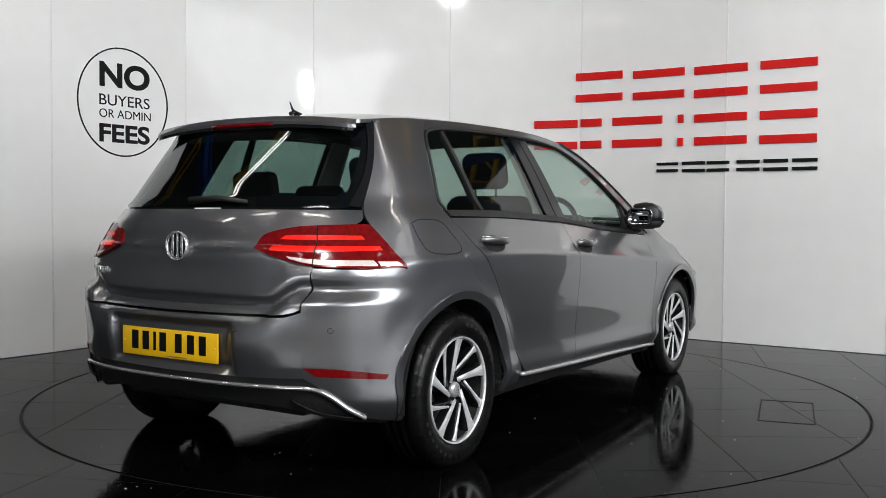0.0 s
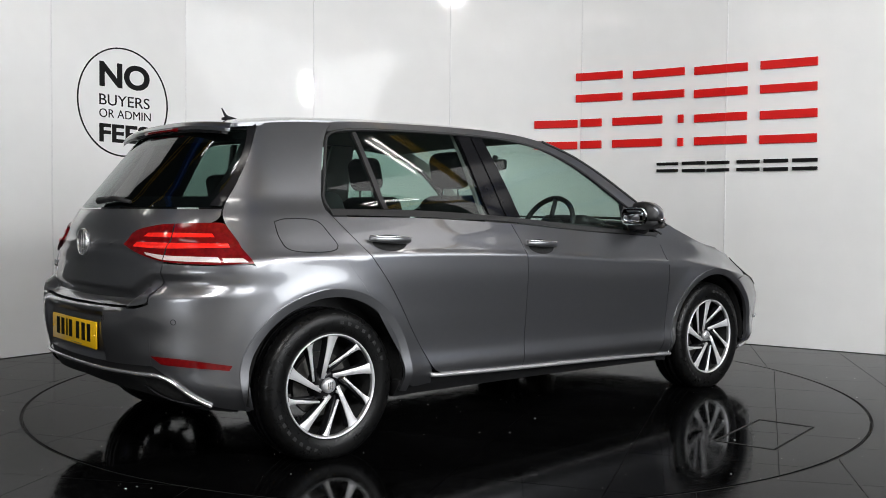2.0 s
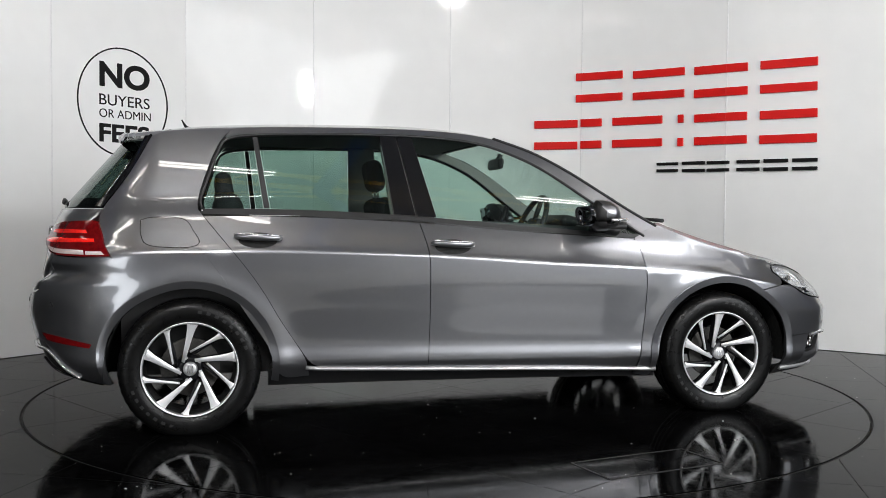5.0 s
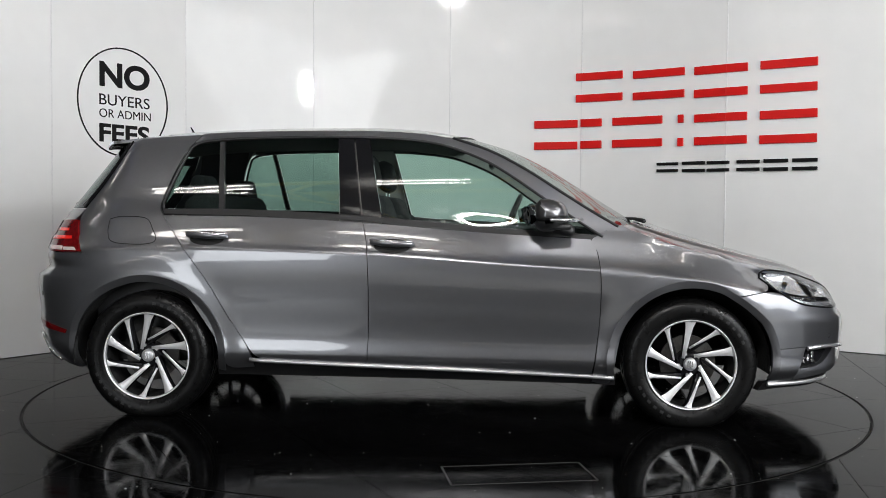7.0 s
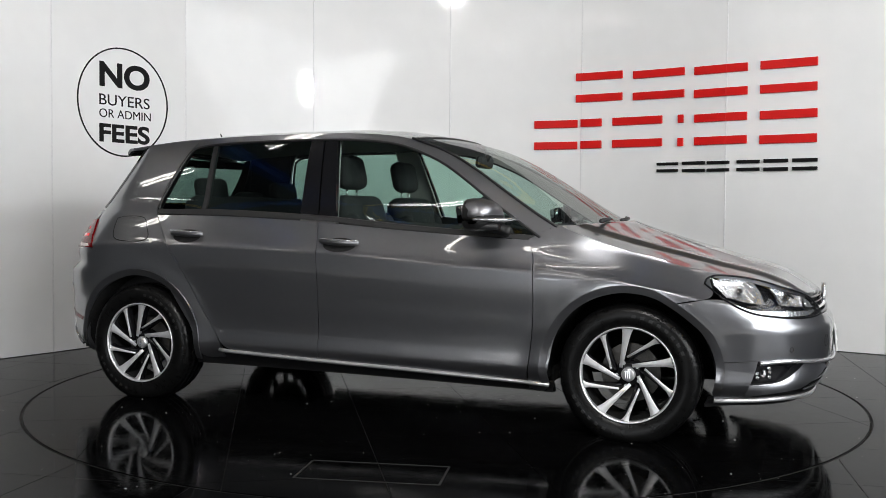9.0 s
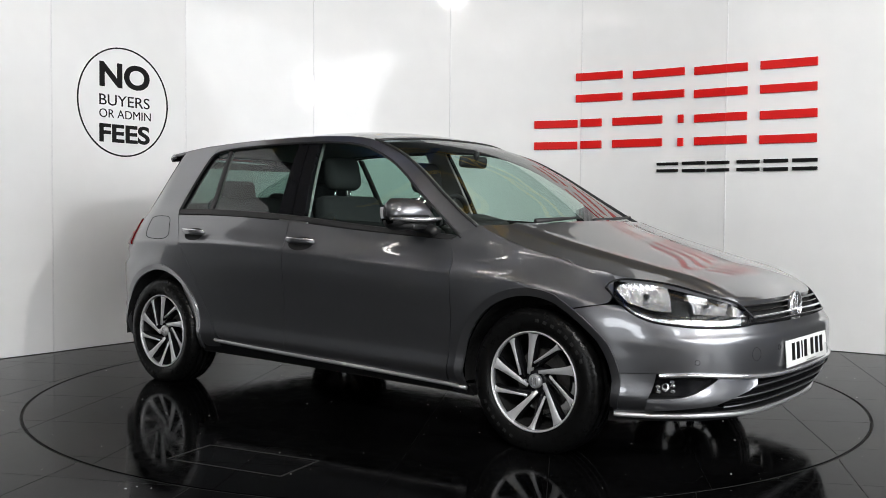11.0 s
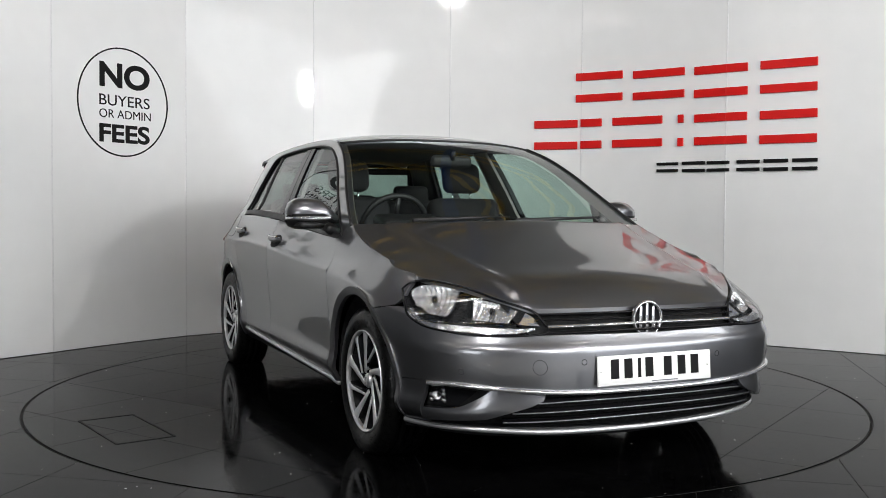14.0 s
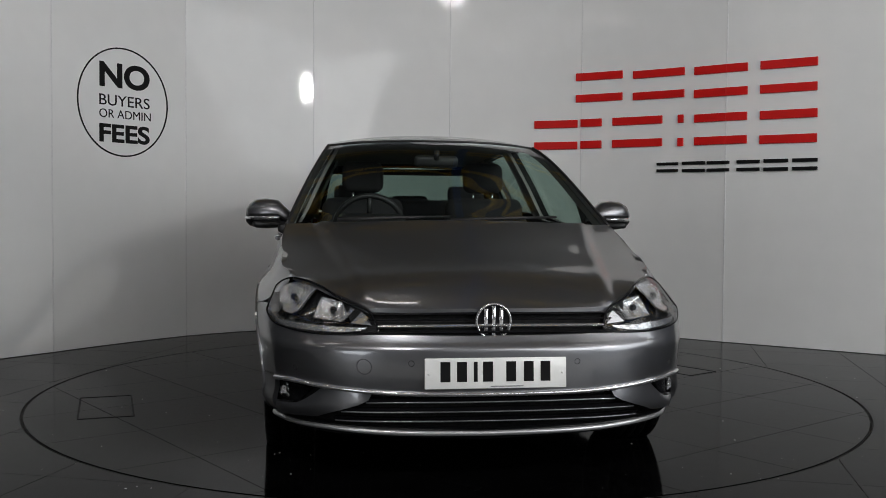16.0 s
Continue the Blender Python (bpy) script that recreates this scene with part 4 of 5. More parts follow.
# headlamps
def headlamp(e):
    side = lambda bm: bm if e > 0 else flip(bm)
    low = [LAMP_TOP[0], (1.767, 0.644), (1.852, 0.592), (1.975, 0.572), (2.134, 0.562), (2.298, 0.567), (2.337, 0.584)]
    rgt = [(2.337, 0.584), (2.299, 0.617), (2.246, 0.649)]
    shell = lambda d: (lambda s, z, o: skin(s, z, o + d))
    bowl = patch(bmesh.new(), shell(-0.06), low, rgt, LAMP_TOP, [LAMP_TOP[0], (1.721, 0.710)], 30, 8, gap=0, flange=-0.064)
    ob = part("headlamp", side(bowl), HOUSING, car, "headlamp with clear cover and bright reflectors")
    def fluted(sc, zc, hw, hh):
        def at(s, z, o):
            e = min(max(abs(s - sc) / hw, abs(z - zc) / hh), 1.0)
            return skin(s, z, o - 0.008 - 0.042 * (1 - e ** 2.2) + 0.0022 * math.sin(s * 260))
        return at
    for edges, sc, zc, hw, hh in (
            (([(1.772, 0.650), (1.87, 0.622), (1.965, 0.614)], [(1.965, 0.614), (1.985, 0.718)], [(1.742, 0.708), (1.775, 0.728), (1.862, 0.736), (1.985, 0.718)], [(1.772, 0.650), (1.742, 0.708)]), 1.868, 0.675, 0.126, 0.062),
            (([(2.04, 0.608), (2.20, 0.598)], [(2.20, 0.598), (2.215, 0.646)], [(2.015, 0.692), (2.10, 0.678), (2.215, 0.646)], [(2.04, 0.608), (2.015, 0.692)]), 2.11, 0.642, 0.1, 0.047)):
        edges = [[(sc + (u - sc) * 0.86, zc + (v - zc) * 0.86) for u, v in edge] for edge in edges]
        bm = patch(bmesh.new(), fluted(sc, zc, hw * 0.86, hh * 0.86), *edges, 40, 16, gap=0, flange=0.012)
        child(side(bm), "reflector", REFLECTOR, ob, "fluted bright reflector")
        bm = bmesh.new()
        p = skin(sc, zc, -0.03)
        bmesh.ops.create_uvsphere(bm, u_segments=12, v_segments=8, radius=0.014, matrix=Matrix.Translation(p))
        child(side(bm), "bulb_cap", HOUSING, ob, "dark bulb cap")
    bm = patch(bmesh.new(), shell(-0.012), [(2.225, 0.600), (2.305, 0.594)], [(2.305, 0.594), (2.27, 0.622)], [(2.232, 0.640), (2.27, 0.622)], [(2.225, 0.600), (2.232, 0.640)], 6, 4, gap=0, flange=0.01)
    child(side(bm), "lamp_facet", CHROME, ob, "bright inner facet")
    bm = patch(bmesh.new(), shell(-0.010), [(1.778, 0.632), (1.854, 0.582), (1.996, 0.571), (2.183, 0.566), (2.285, 0.578)], [(2.285, 0.578), (2.29, 0.588)], [(1.772, 0.648), (1.861, 0.606), (2.023, 0.596), (2.169, 0.590), (2.29, 0.589)], [(1.778, 0.632), (1.772, 0.648)], 60, 3, flange=0.02)
    for v in bm.verts:
        v.co.x -= 0.002 * (1 if int(abs(v.co.y) * 180) % 2 else 0)
    child(side(bm), "running_light", WHITE_LENS, ob, "clear ribbed running light")
    bm = strip(low + rgt[1:] + LAMP_TOP[-2::-1], 0.0045, 0.001, 90)
    child(side(bm), "lamp_seal", GLOSS_BLACK, ob, "black edge seal")
    bm = patch(bmesh.new(), shell(0.003), low, rgt, LAMP_TOP, [LAMP_TOP[0], (1.721, 0.710)], 36, 10, gap=0.001, flange=0)
    c = child(side(bm), "lamp_cover", COVER, ob, "clear plastic lamp cover")
    c.visible_shadow = False


headlamp(1)
headlamp(-1)

# tail
GATE_SIDE = [(-2.041, 0.657), (-2.039, 0.762), (-2.012, 0.851), (-1.915, 0.930), (-1.805, 0.975), (-1.788, 1.018)]
bm = bmesh.new()
patch(bm, skin, [(SR, 0.632), (-2.381, 0.633), (-2.157, 0.636), (-2.079, 0.644), (-2.041, 0.657)], GATE_SIDE, [(SR, 1.018), (-1.788, 1.018)], [(SR, 0.632), (SR, 1.018)], 44, 34)
for v in bm.verts:
    if v.co.x < -1.5:
        v.co.x += 0.006 * math.exp(-((v.co.z - 0.86) / 0.014) ** 2) * (1 if v.co.z < 0.875 else 0)
part("tailgate", whole(bm), PAINT, car)
bm = patch(bmesh.new(), lambda s, z, o: skin(s, z, o - 0.006), [(SR, 1.022), (-1.788, 1.022)], [(-1.788, 1.022), (-1.723, 1.150), (-1.645, 1.304), (-1.613, 1.349)], [(SR, 1.35), (-1.613, 1.349)], [(SR, 1.022), (SR, 1.35)], 30, 20, flange=0)
ob = part("rear_window", whole(bm), BACK_GLASS, car, "dark tinted rear window")
ob.visible_shadow = False
bm = bmesh.new()
for edge in ([(SR, 1.045), (-1.835, 1.045)], [(-1.826, 1.030), (-1.769, 1.150), (-1.698, 1.304), (-1.676, 1.349)], [(SR, 1.318), (-1.668, 1.317)]):
    f = path(edge)
    pts = [f(k / 24) for k in range(25)]
    wide = 0.022 if edge[0][1] != 1.03 else 0.045
    a = [bm.verts.new(skin(s + (-wide if edge[0][1] == 1.03 else 0), z + (wide if edge[0][1] != 1.03 else 0), -0.009)) for s, z in pts]
    b = [bm.verts.new(skin(s - (-wide if edge[0][1] == 1.03 else 0), z - (wide if edge[0][1] != 1.03 else 0), -0.009)) for s, z in pts]
    for i in range(24):
        bm.faces.new((a[i], a[i + 1], b[i + 1], b[i]))
part("window_border", whole(bm), GLOSS_BLACK, car, "black printed border of the rear window")


def spoiler_at(u, v, out=0.0):
    e = roof_at(0.0, v)
    back = Vector((-1.622 - 0.045 * (1 - v ** 4), v * 0.556, 1.346 + 0.03 * (1 - abs(v) ** 2.4)))
    return e + (back - e) * u + Vector((0, 0, 0.008 * math.sin(math.pi * u) + out))


bm = patch(bmesh.new(), spoiler_at, [(0, -1), (1, -1)], [(1, -1), (1, 1)], [(0, 1), (1, 1)], [(0, -1), (0, 1)], 8, 34, flange=0.014)
part("roof_spoiler", bm, PAINT, car, "body-coloured roof spoiler")
bm = bmesh.new()
low = lambda u, v, o: spoiler_at(u, v, -0.0155 + o) + Vector((0.0, 0, 0.0))
patch(bm, low, [(0.1, -0.97), (0.97, -0.98)], [(0.97, -0.98), (0.97, 0.98)], [(0.1, 0.97), (0.97, 0.98)], [(0.1, -0.97), (0.1, 0.97)], 4, 24, flange=0.012)
part("spoiler_underside", bm, GLOSS_BLACK, car, "gloss black underside of the spoiler")
bm = bmesh.new()
tube(bm, [spoiler_at(1.0, v) + Vector((-0.002, 0, -0.013)) for v in np.linspace(-0.3, 0.3, 9)], 0.008, 6)
part("brake_light", bm, RED_LENS, car, "high red brake light")
both("spoiler_fin", lambda: patch(bmesh.new(), lambda s, z, o: skin(s, z, o + 0.002), [(-1.845, 1.030), (-1.793, 1.025)], [(-1.793, 1.025), (-1.723, 1.150), (-1.645, 1.304), (-1.60, 1.374)], [(-1.70, 1.374), (-1.60, 1.374)], [(-1.845, 1.030), (-1.769, 1.150), (-1.711, 1.289), (-1.70, 1.374)], 4, 20, flange=0.02), GLOSS_BLACK, "gloss black side fin of the rear window")
bm = tube(bmesh.new(), [skin(-2.28, 1.045, 0.012), skin(-2.45, 1.06, 0.02), skin(SR, 1.05, 0.022)], lambda u: 0.008 + 0.008 * u, 6)
wiper = part("rear_wiper", bm, TRIM, car, "black rear wiper")
bm = bmesh.new()
tube(bm, [(-1.33, 0, 1.44), (-1.355, 0, 1.46), (-1.372, 0, 1.492)], lambda u: 0.011 - 0.008 * u, 8, flat=0.5)
tube(bm, [(-1.30, 0, 1.442), (-1.335, 0, 1.449), (-1.37, 0, 1.44)], 0.008, 8)
part("roof_aerial", bm, GLOSS_BLACK, car, "small black roof aerial")


def tail_lamp(e):
    side = lambda bm: bm if e > 0 else flip(bm)
    shell = lambda d: (lambda s, z, o: skin(s, z, o + d))
    low = [(-2.246, 0.876), (-2.163, 0.843), (-2.036, 0.814), (-1.844, 0.805), (-1.661, 0.807)]
    rgt = [(-1.661, 0.807), (-1.711, 0.875), (-1.772, 0.957)]
    top = [(-2.245, 0.880), (-2.194, 0.926), (-2.072, 0.952), (-1.982, 0.959), (-1.805, 0.964), (-1.772, 0.957)]
    bm = patch(bmesh.new(), shell(0.010), low, rgt, top, [(-2.246, 0.876), (-2.245, 0.880)], 34, 12, gap=0, flange=0.03)
    ob = part("tail_lamp", side(bm), RED_LENS, car, "large dark red wraparound tail lamp")
    def bit(name, material, lo, hi, label=""):
        b = patch(bmesh.new(), shell(0.012), lo, [lo[-1], hi[-1]], hi, [lo[0], hi[0]], 16, 3, gap=0, flange=0.006)
        child(side(b), name, material, ob, label)
    bit("reversing_lens", CLEAR_LENS, [(-2.109, 0.837), (-2.014, 0.819), (-1.790, 0.813)], [(-2.119, 0.847), (-2.013, 0.837), (-1.801, 0.833)], "pale reversing light band")
    bit("indicator", CLEAR_LENS, [(-1.779, 0.813), (-1.685, 0.813)], [(-1.787, 0.829), (-1.708, 0.829)], "pale indicator lens")
    bit("light_bar", RED_BRIGHT, [(-2.181, 0.868), (-2.032, 0.863), (-1.749, 0.869)], [(-2.168, 0.886), (-2.020, 0.885), (-1.760, 0.884)], "bright red light bar")
    bit("light_bar", RED_BRIGHT, [(-2.133, 0.908), (-2.029, 0.906), (-1.813, 0.908)], [(-2.110, 0.922), (-2.017, 0.924), (-1.824, 0.922)], "bright red light bar")
    b = strip([(-1.980, 0.958), (-1.999, 0.881), (-2.033, 0.815)], 0.003, 0.010, 10)
    child(side(b), "lamp_split", INK, ob, "dark split line")


tail_lamp(1)
tail_lamp(-1)
bm = bmesh.new()
arch_back = arch(-HUB, 118, 170, 0.366, 6)
patch(bm, skin, [(-1.69, 0.225), (-1.843, 0.254), (-1.906, 0.298), (-1.979, 0.367), (-2.043, 0.411)], [(-2.043, 0.411), (-2.036, 0.807)], [arch_back[0], (-1.567, 0.735), (-1.661, 0.804), (-1.844, 0.802), (-2.036, 0.807)], [(-1.69, 0.225)] + arch_back[::-1], 34, 60, gap=0.003)
patch(bm, skin, [(SR, 0.405), (-2.043, 0.411)], [(-2.043, 0.411), (-2.035, 0.650)], [(SR, 0.625), (-2.157, 0.629), (-2.079, 0.636), (-2.035, 0.650)], [(SR, 0.405), (SR, 0.625)], 36, 34, gap=0.0)
for v in bm.verts:
    # the pocket for the plate
    d = max(abs(v.co.y) - 0.30, abs(v.co.z - 0.51) - 0.075, 0)
    if v.co.x < -1.9:
        v.co.x += 0.03 * max(0.0, 1 - d / 0.035)
part("rear_bumper", whole(bm), PAINT, car)
bm = patch(bmesh.new(), lambda s, z, o: skin(s, z, o - 0.012), [(SR, 0.315), (-2.168, 0.295), (-1.95, 0.246), (-1.744, 0.225)], [(-1.744, 0.225), (-1.737, 0.268)], [(SR, 0.408), (-2.053, 0.413), (-1.947, 0.357), (-1.842, 0.270), (-1.737, 0.268)], [(SR, 0.315), (SR, 0.408)], 36, 10, gap=0, flange=0.06)
part("rear_valance", whole(bm), TRIM, car, "black rear valance")
part("valance_chrome", whole(strip([(SR, 0.378), (-2.419, 0.378), (-2.142, 0.377), (-1.997, 0.368), (-1.908, 0.298), (-1.843, 0.257)], 0.008, 0.006, 40)), CHROME, car, "chrome strip across the rear valance")
# no hollow here: a dark patch on the valance gives the slot's shade
both("exhaust_shade", lambda: patch(bmesh.new(), lambda s, z, o: skin(s, z, o - 0.009), [(-2.10, 0.318), (-1.99, 0.276), (-1.885, 0.262)], [(-1.885, 0.262), (-1.882, 0.272)], [(-2.11, 0.362), (-2.01, 0.352), (-1.935, 0.305), (-1.882, 0.272)], [(-2.10, 0.318), (-2.11, 0.362)], 16, 4, gap=0, flange=0.01), DARK, "flat dark patch for the shade inside the exhaust finisher")
both("exhaust_trim", lambda: strip([(-2.11, 0.330), (-2.06, 0.299), (-1.99, 0.274), (-1.885, 0.258)], 0.005, 0.004, 16), GLOSS_BLACK, "gloss black lower edge of the exhaust finisher")
both("rear_reflector", lambda: patch(bmesh.new(), lambda s, z, o: skin(s, z, o + 0.003), [(-1.994, 0.420), (-1.839, 0.408), (-1.738, 0.398)], [(-1.738, 0.398), (-1.725, 0.416)], [(-2.036, 0.451), (-1.892, 0.442), (-1.725, 0.416)], [(-1.994, 0.420), (-2.036, 0.451)], 14, 3, gap=0, flange=0.012), RED_LENS, "long red reflector")
bm = bmesh.new()
for k in range(4):
    p = skin(-2.185 + 0.034 * k, 0.765, 0.003)
    box(bm, pose(p.x, -p.y, p.z, rz=-16), 0.004, 0.025, 0.028, 0.001, 1)
part("model_mark", bm, CHROME, car, "small chrome model name bars")
FLAP = [(-1.557, 0.968), (-1.489, 0.980), (-1.348, 0.974), (-1.30, 0.92), (-1.275, 0.865), (-1.343, 0.846), (-1.491, 0.855), (-1.540, 0.900)]
loop = path(FLAP + FLAP[:1])
bm = tube(bmesh.new(), [skin(*loop(k / 60), -0.0005) for k in range(60)], 0.0025, 5, True)
part("fuel_flap_seam", bm, DARK, car, "dark seam of the fuel flap")


# door handles and mirrors
def handle(e, s, z):
    bm = bmesh.new()
    pts = [skin(s + 0.105 - 0.21 * k / 14, z - 0.012 * (2 * k / 14 - 1) * -1 * 0.4, 0.012 + 0.026 * math.sin(math.pi * k / 14) ** 0.6) for k in range(15)]
    tube(bm, pts, lambda u: 0.009 + 0.008 * math.sin(math.pi * u) ** 0.5, 10, flat=0.6)
    ob = part("door_handle", bm if e > 0 else flip(bm), PAINT, car, "body-coloured door handle with chrome edge")
    bm = tube(bmesh.new(), [p + Vector((0, -0.006, 0.012)) for p in pts], 0.004, 6)
    child(bm if e > 0 else flip(bm), "handle_edge", CHROME, ob, "chrome edge")
    # flat dark oval on the skin, standing in for the cup's shade
    bm = bmesh.new()
    c = [bm.verts.new(skin(s + 0.088 * math.cos(a), z - 0.014 + 0.035 * math.sin(a), 0.002)) for a in np.linspace(0, 2 * math.pi, 24, endpoint=False)]
    d = [bm.verts.new(skin(s + 0.07 * math.cos(a), z - 0.014 + 0.024 * math.sin(a), 0.0015)) for a in np.linspace(0, 2 * math.pi, 24, endpoint=False)]
    for i in range(24):
        bm.faces.new((c[i], c[(i + 1) % 24], d[(i + 1) % 24], d[i]))
    bm.faces.new(d)
    child(bm if e > 0 else flip(bm), "handle_shade", DARK, ob, "flat dark patch for the shade behind the handle")


for e in (1, -1):
    handle(e, -0.105, 0.862)
    handle(e, -1.015, 0.893)


def mirror(e):
    bm = bmesh.new()
    prof = [(-0.752, 0.2), (-0.79, 0.62), (-0.84, 0.86), (-0.90, 0.96), (-0.95, 0.9), (-0.985, 0.66), (-1.0, 0.3)]
    rings = []
    n = 20
    for y, k in prof:
        ring = []
        for i in range(n):
            a = 2 * math.pi * i / n
            c, s = math.cos(a), math.sin(a)
            x = 0.615 + 0.05 * (1 - k) + (0.115 if c > 0 else 0.045) * k * math.copysign(abs(c) ** 0.8, c) + (y + 0.9) * -0.22 * -1
            z = 1.0 + 0.082 * k * math.copysign(abs(s) ** 0.85, s) * (1 if s > 0 else 0.45) - (0.03 if y > -0.8 else 0)
            ring.append(bm.verts.new((x, y, z)))
        rings.append(ring)
    for ra, rb in zip(rings, rings[1:]):
        for i in range(n):
            bm.faces.new((ra[i], ra[(i + 1) % n], rb[(i + 1) % n], rb[i]))
    bm.faces.new(rings[0])
    bm.faces.new(rings[-1])
    side = lambda b: b if e > 0 else flip(b)
    ob = part("door_mirror", side(bm), PAINT, car, "grey door mirror with a clear indicator strip")
    ob.data.materials.append(TRIM)
    for f in ob.data.polygons:
        f.material_index = 1 if f.normal.x < -0.35 or f.normal.z < -0.2 else 0
    under = bmesh.new()
    for y, k in prof:
        for i in range(12):
            a = math.pi + math.pi * i / 11
            cc, ss = math.cos(a), math.sin(a)
            under.verts.new((0.615 + 0.05 * (1 - k) + (0.112 if cc > 0 else 0.044) * k * cc + (y + 0.9) * 0.22, y, 0.972 + 0.05 * k * ss - (0.03 if y > -0.8 else 0)))
    under.verts.ensure_lookup_table()
    for j in range(len(prof) - 1):
        for i in range(11):
            under.faces.new([under.verts[q] for q in (j * 12 + i, j * 12 + i + 1, (j + 1) * 12 + i + 1, (j + 1) * 12 + i)])
    child(side(under), "mirror_underside", TRIM, ob, "black lower half of the mirror")
    bm = tube(bmesh.new(), [(0.80, -0.83, 0.982), (0.765, -0.90, 0.978), (0.72, -0.965, 0.978), (0.64, -1.0, 0.980)], lambda u: 0.008 + 0.003 * math.sin(math.pi * u), 8)
    child(side(bm), "mirror_indicator", WHITE_LENS, ob, "clear indicator strip")
    bm = bmesh.new()
    box(bm, pose(0.70, -0.79, 0.93, ry=15, rx=-20), 0.13, 0.10, 0.05, 0.02, 3)
    box(bm, pose(0.67, -0.885, 0.948, rz=12), 0.12, 0.17, 0.03, 0.012, 2)
    child(side(bm), "mirror_foot", TRIM, ob, "black mirror foot")
    bm = bmesh.new()
    box(bm, pose(0.563, -0.893, 1.0, ry=-9, rz=12), 0.006, 0.14, 0.092, 0.03, 2)
    child(side(bm), "mirror_face", MIRROR, ob, "mirror glass")


mirror(1)
mirror(-1)


HUB_HIGH = 0.298


# ---- wheels: built about their own centre, outer face towards -y ----
def tyre_mesh():
    bm = bmesh.new()
    prof = [(0.222, 0.09), (0.224, -0.088), (0.236, -0.099), (0.262, -0.106), (0.285, -0.104), (0.300, -0.096), (0.309, -0.084), (0.3135, -0.066), (0.315, -0.045),
            (0.309, -0.042), (0.309, -0.034), (0.3155, -0.031), (0.316, -0.006), (0.309, -0.004), (0.309, 0.004), (0.316, 0.006), (0.3155, 0.031), (0.309, 0.034), (0.309, 0.042),
            (0.315, 0.045), (0.3135, 0.066), (0.309, 0.084), (0.297, 0.098), (0.262, 0.104), (0.224, 0.09), (0.222, 0.09)]
    prof = [(0.206 + (r - 0.222) * 1.18, y) for r, y in prof]
    revolve(bm, prof, 144, wave=lambda k, j: 0.0025 if k % 3 == 0 and j in (5, 6, 7, 8, 19, 20, 21) else 0)
    # the tread lies flat where it meets the ground, and the wall bulges a little there
    for v in bm.verts:
        if v.co.z < -HUB_HIGH:
            v.co.z = -HUB_HIGH
        elif v.co.z < -0.24:
            v.co.y *= 1 + 0.05 * (-0.24 - v.co.z) / 0.05
    sharpen(bm, 0.5)
    return mesh_of("tyre", bm, RUBBER)


def ring_mesh():
    bm = bmesh.new()
    R = 0.227
    revolve(bm, [(R - 0.008, -0.095), (R - 0.003, -0.101), (R, -0.100), (R, -0.085), (R - 0.012, -0.08), (R - 0.008, -0.095)], 96)
    sharpen(bm, 0.5)
    return mesh_of("rim", bm, ALLOY)


def spoke_mesh(name, a_rim, a_hub, r_in, widths, front, depth, material, grow=1.0):
    """A swept spoke: straight from the hub to one side of the rim, broadening as it goes out."""
    bm = bmesh.new()
    a0, a1 = radians(a_hub), radians(a_rim)
    p0, p1 = Vector((r_in * math.cos(a0), 0, r_in * math.sin(a0))), Vector((0.219 * math.cos(a1), 0, 0.219 * math.sin(a1)))
    d = (p1 - p0).normalized()
    nrm = Vector((-d.z, 0, d.x))
    rows = []
    for u, w in zip((0, 0.3, 0.6, 0.82, 0.93, 1.0), widths):
        p = p0 + (p1 - p0) * u
        y = front - 0.014 * u
        row = []
        for sgn, dy in ((-1, depth), (-1, 0.002), (-0.86, 0), (0.86, 0), (1, 0.002), (1, depth)):
            q = p + nrm * (w * grow / 2 * sgn)
            if q.length > 0.2185:
                q = q * (0.2185 / q.length)
            row.append(bm.verts.new((q.x, y + dy, q.z)))
        rows.append(row)
    for ra, rb in zip(rows, rows[1:]):
        for i in range(5):
            bm.faces.new((ra[i], ra[i + 1], rb[i + 1], rb[i]))
    bm.faces.new(rows[0])
    sharpen(bm, 0.5)
    return mesh_of(name, bm, material)


def barrel_mesh():
    bm = bmesh.new()
    revolve(bm, [(0.215, -0.09), (0.206, -0.07), (0.196, 0.0), (0.196, 0.085), (0.222, 0.092)], 64)
    return mesh_of("wheel", bm, DARK)


def hub_mesh():
    bm = bmesh.new()
    revolve(bm, [(0.001, -0.066), (0.045, -0.068), (0.062, -0.060), (0.07, -0.03), (0.072, 0.02)], 40)
    return mesh_of("hub", bm, GLOSS_BLACK)


def bolt_mesh():
    bm = bmesh.new()
    tube(bm, [(0.056, -0.074, 0), (0.056, -0.045, 0)], 0.009, 6)
    return mesh_of("wheel_bolt", bm, SATIN, False)


def brake_mesh():
    bm = bmesh.new()
    revolve(bm, [(0.07, -0.01), (0.14, -0.01), (0.14, 0.012), (0.07, 0.012), (0.07, -0.01)], 48)
    return mesh_of("brake_disc", bm, DARK_STEEL, False)


def cap_mesh():
    bm = bmesh.new()
    revolve(bm, [(0.001, -0.086), (0.024, -0.085), (0.029, -0.083), (0.033, -0.078), (0.034, -0.06)], 32)
    return mesh_of("centre_cap", bm, SATIN)


def cap_bars():
    bm = bmesh.new()
    for dx, a in ((-0.010, 0), (0.0, 0), (0.010, 0)):
        box(bm, pose(dx, -0.0865, 0, ry=a), 0.004, 0.003, 0.034)
    return mesh_of("cap_mark", bm, CHROME, False)


def mark_mesh():
    """A plain raised block for each letter of the tyre maker's name."""
    bm = bmesh.new()
    box(bm, pose(0.262, -0.1055, 0), 0.014, 0.002, 0.018, 0.001, 1)
    return mesh_of("tyre_mark", bm, mat("pale_tyre_marking", (0.014, 0.014, 0.014), 0.5), False)


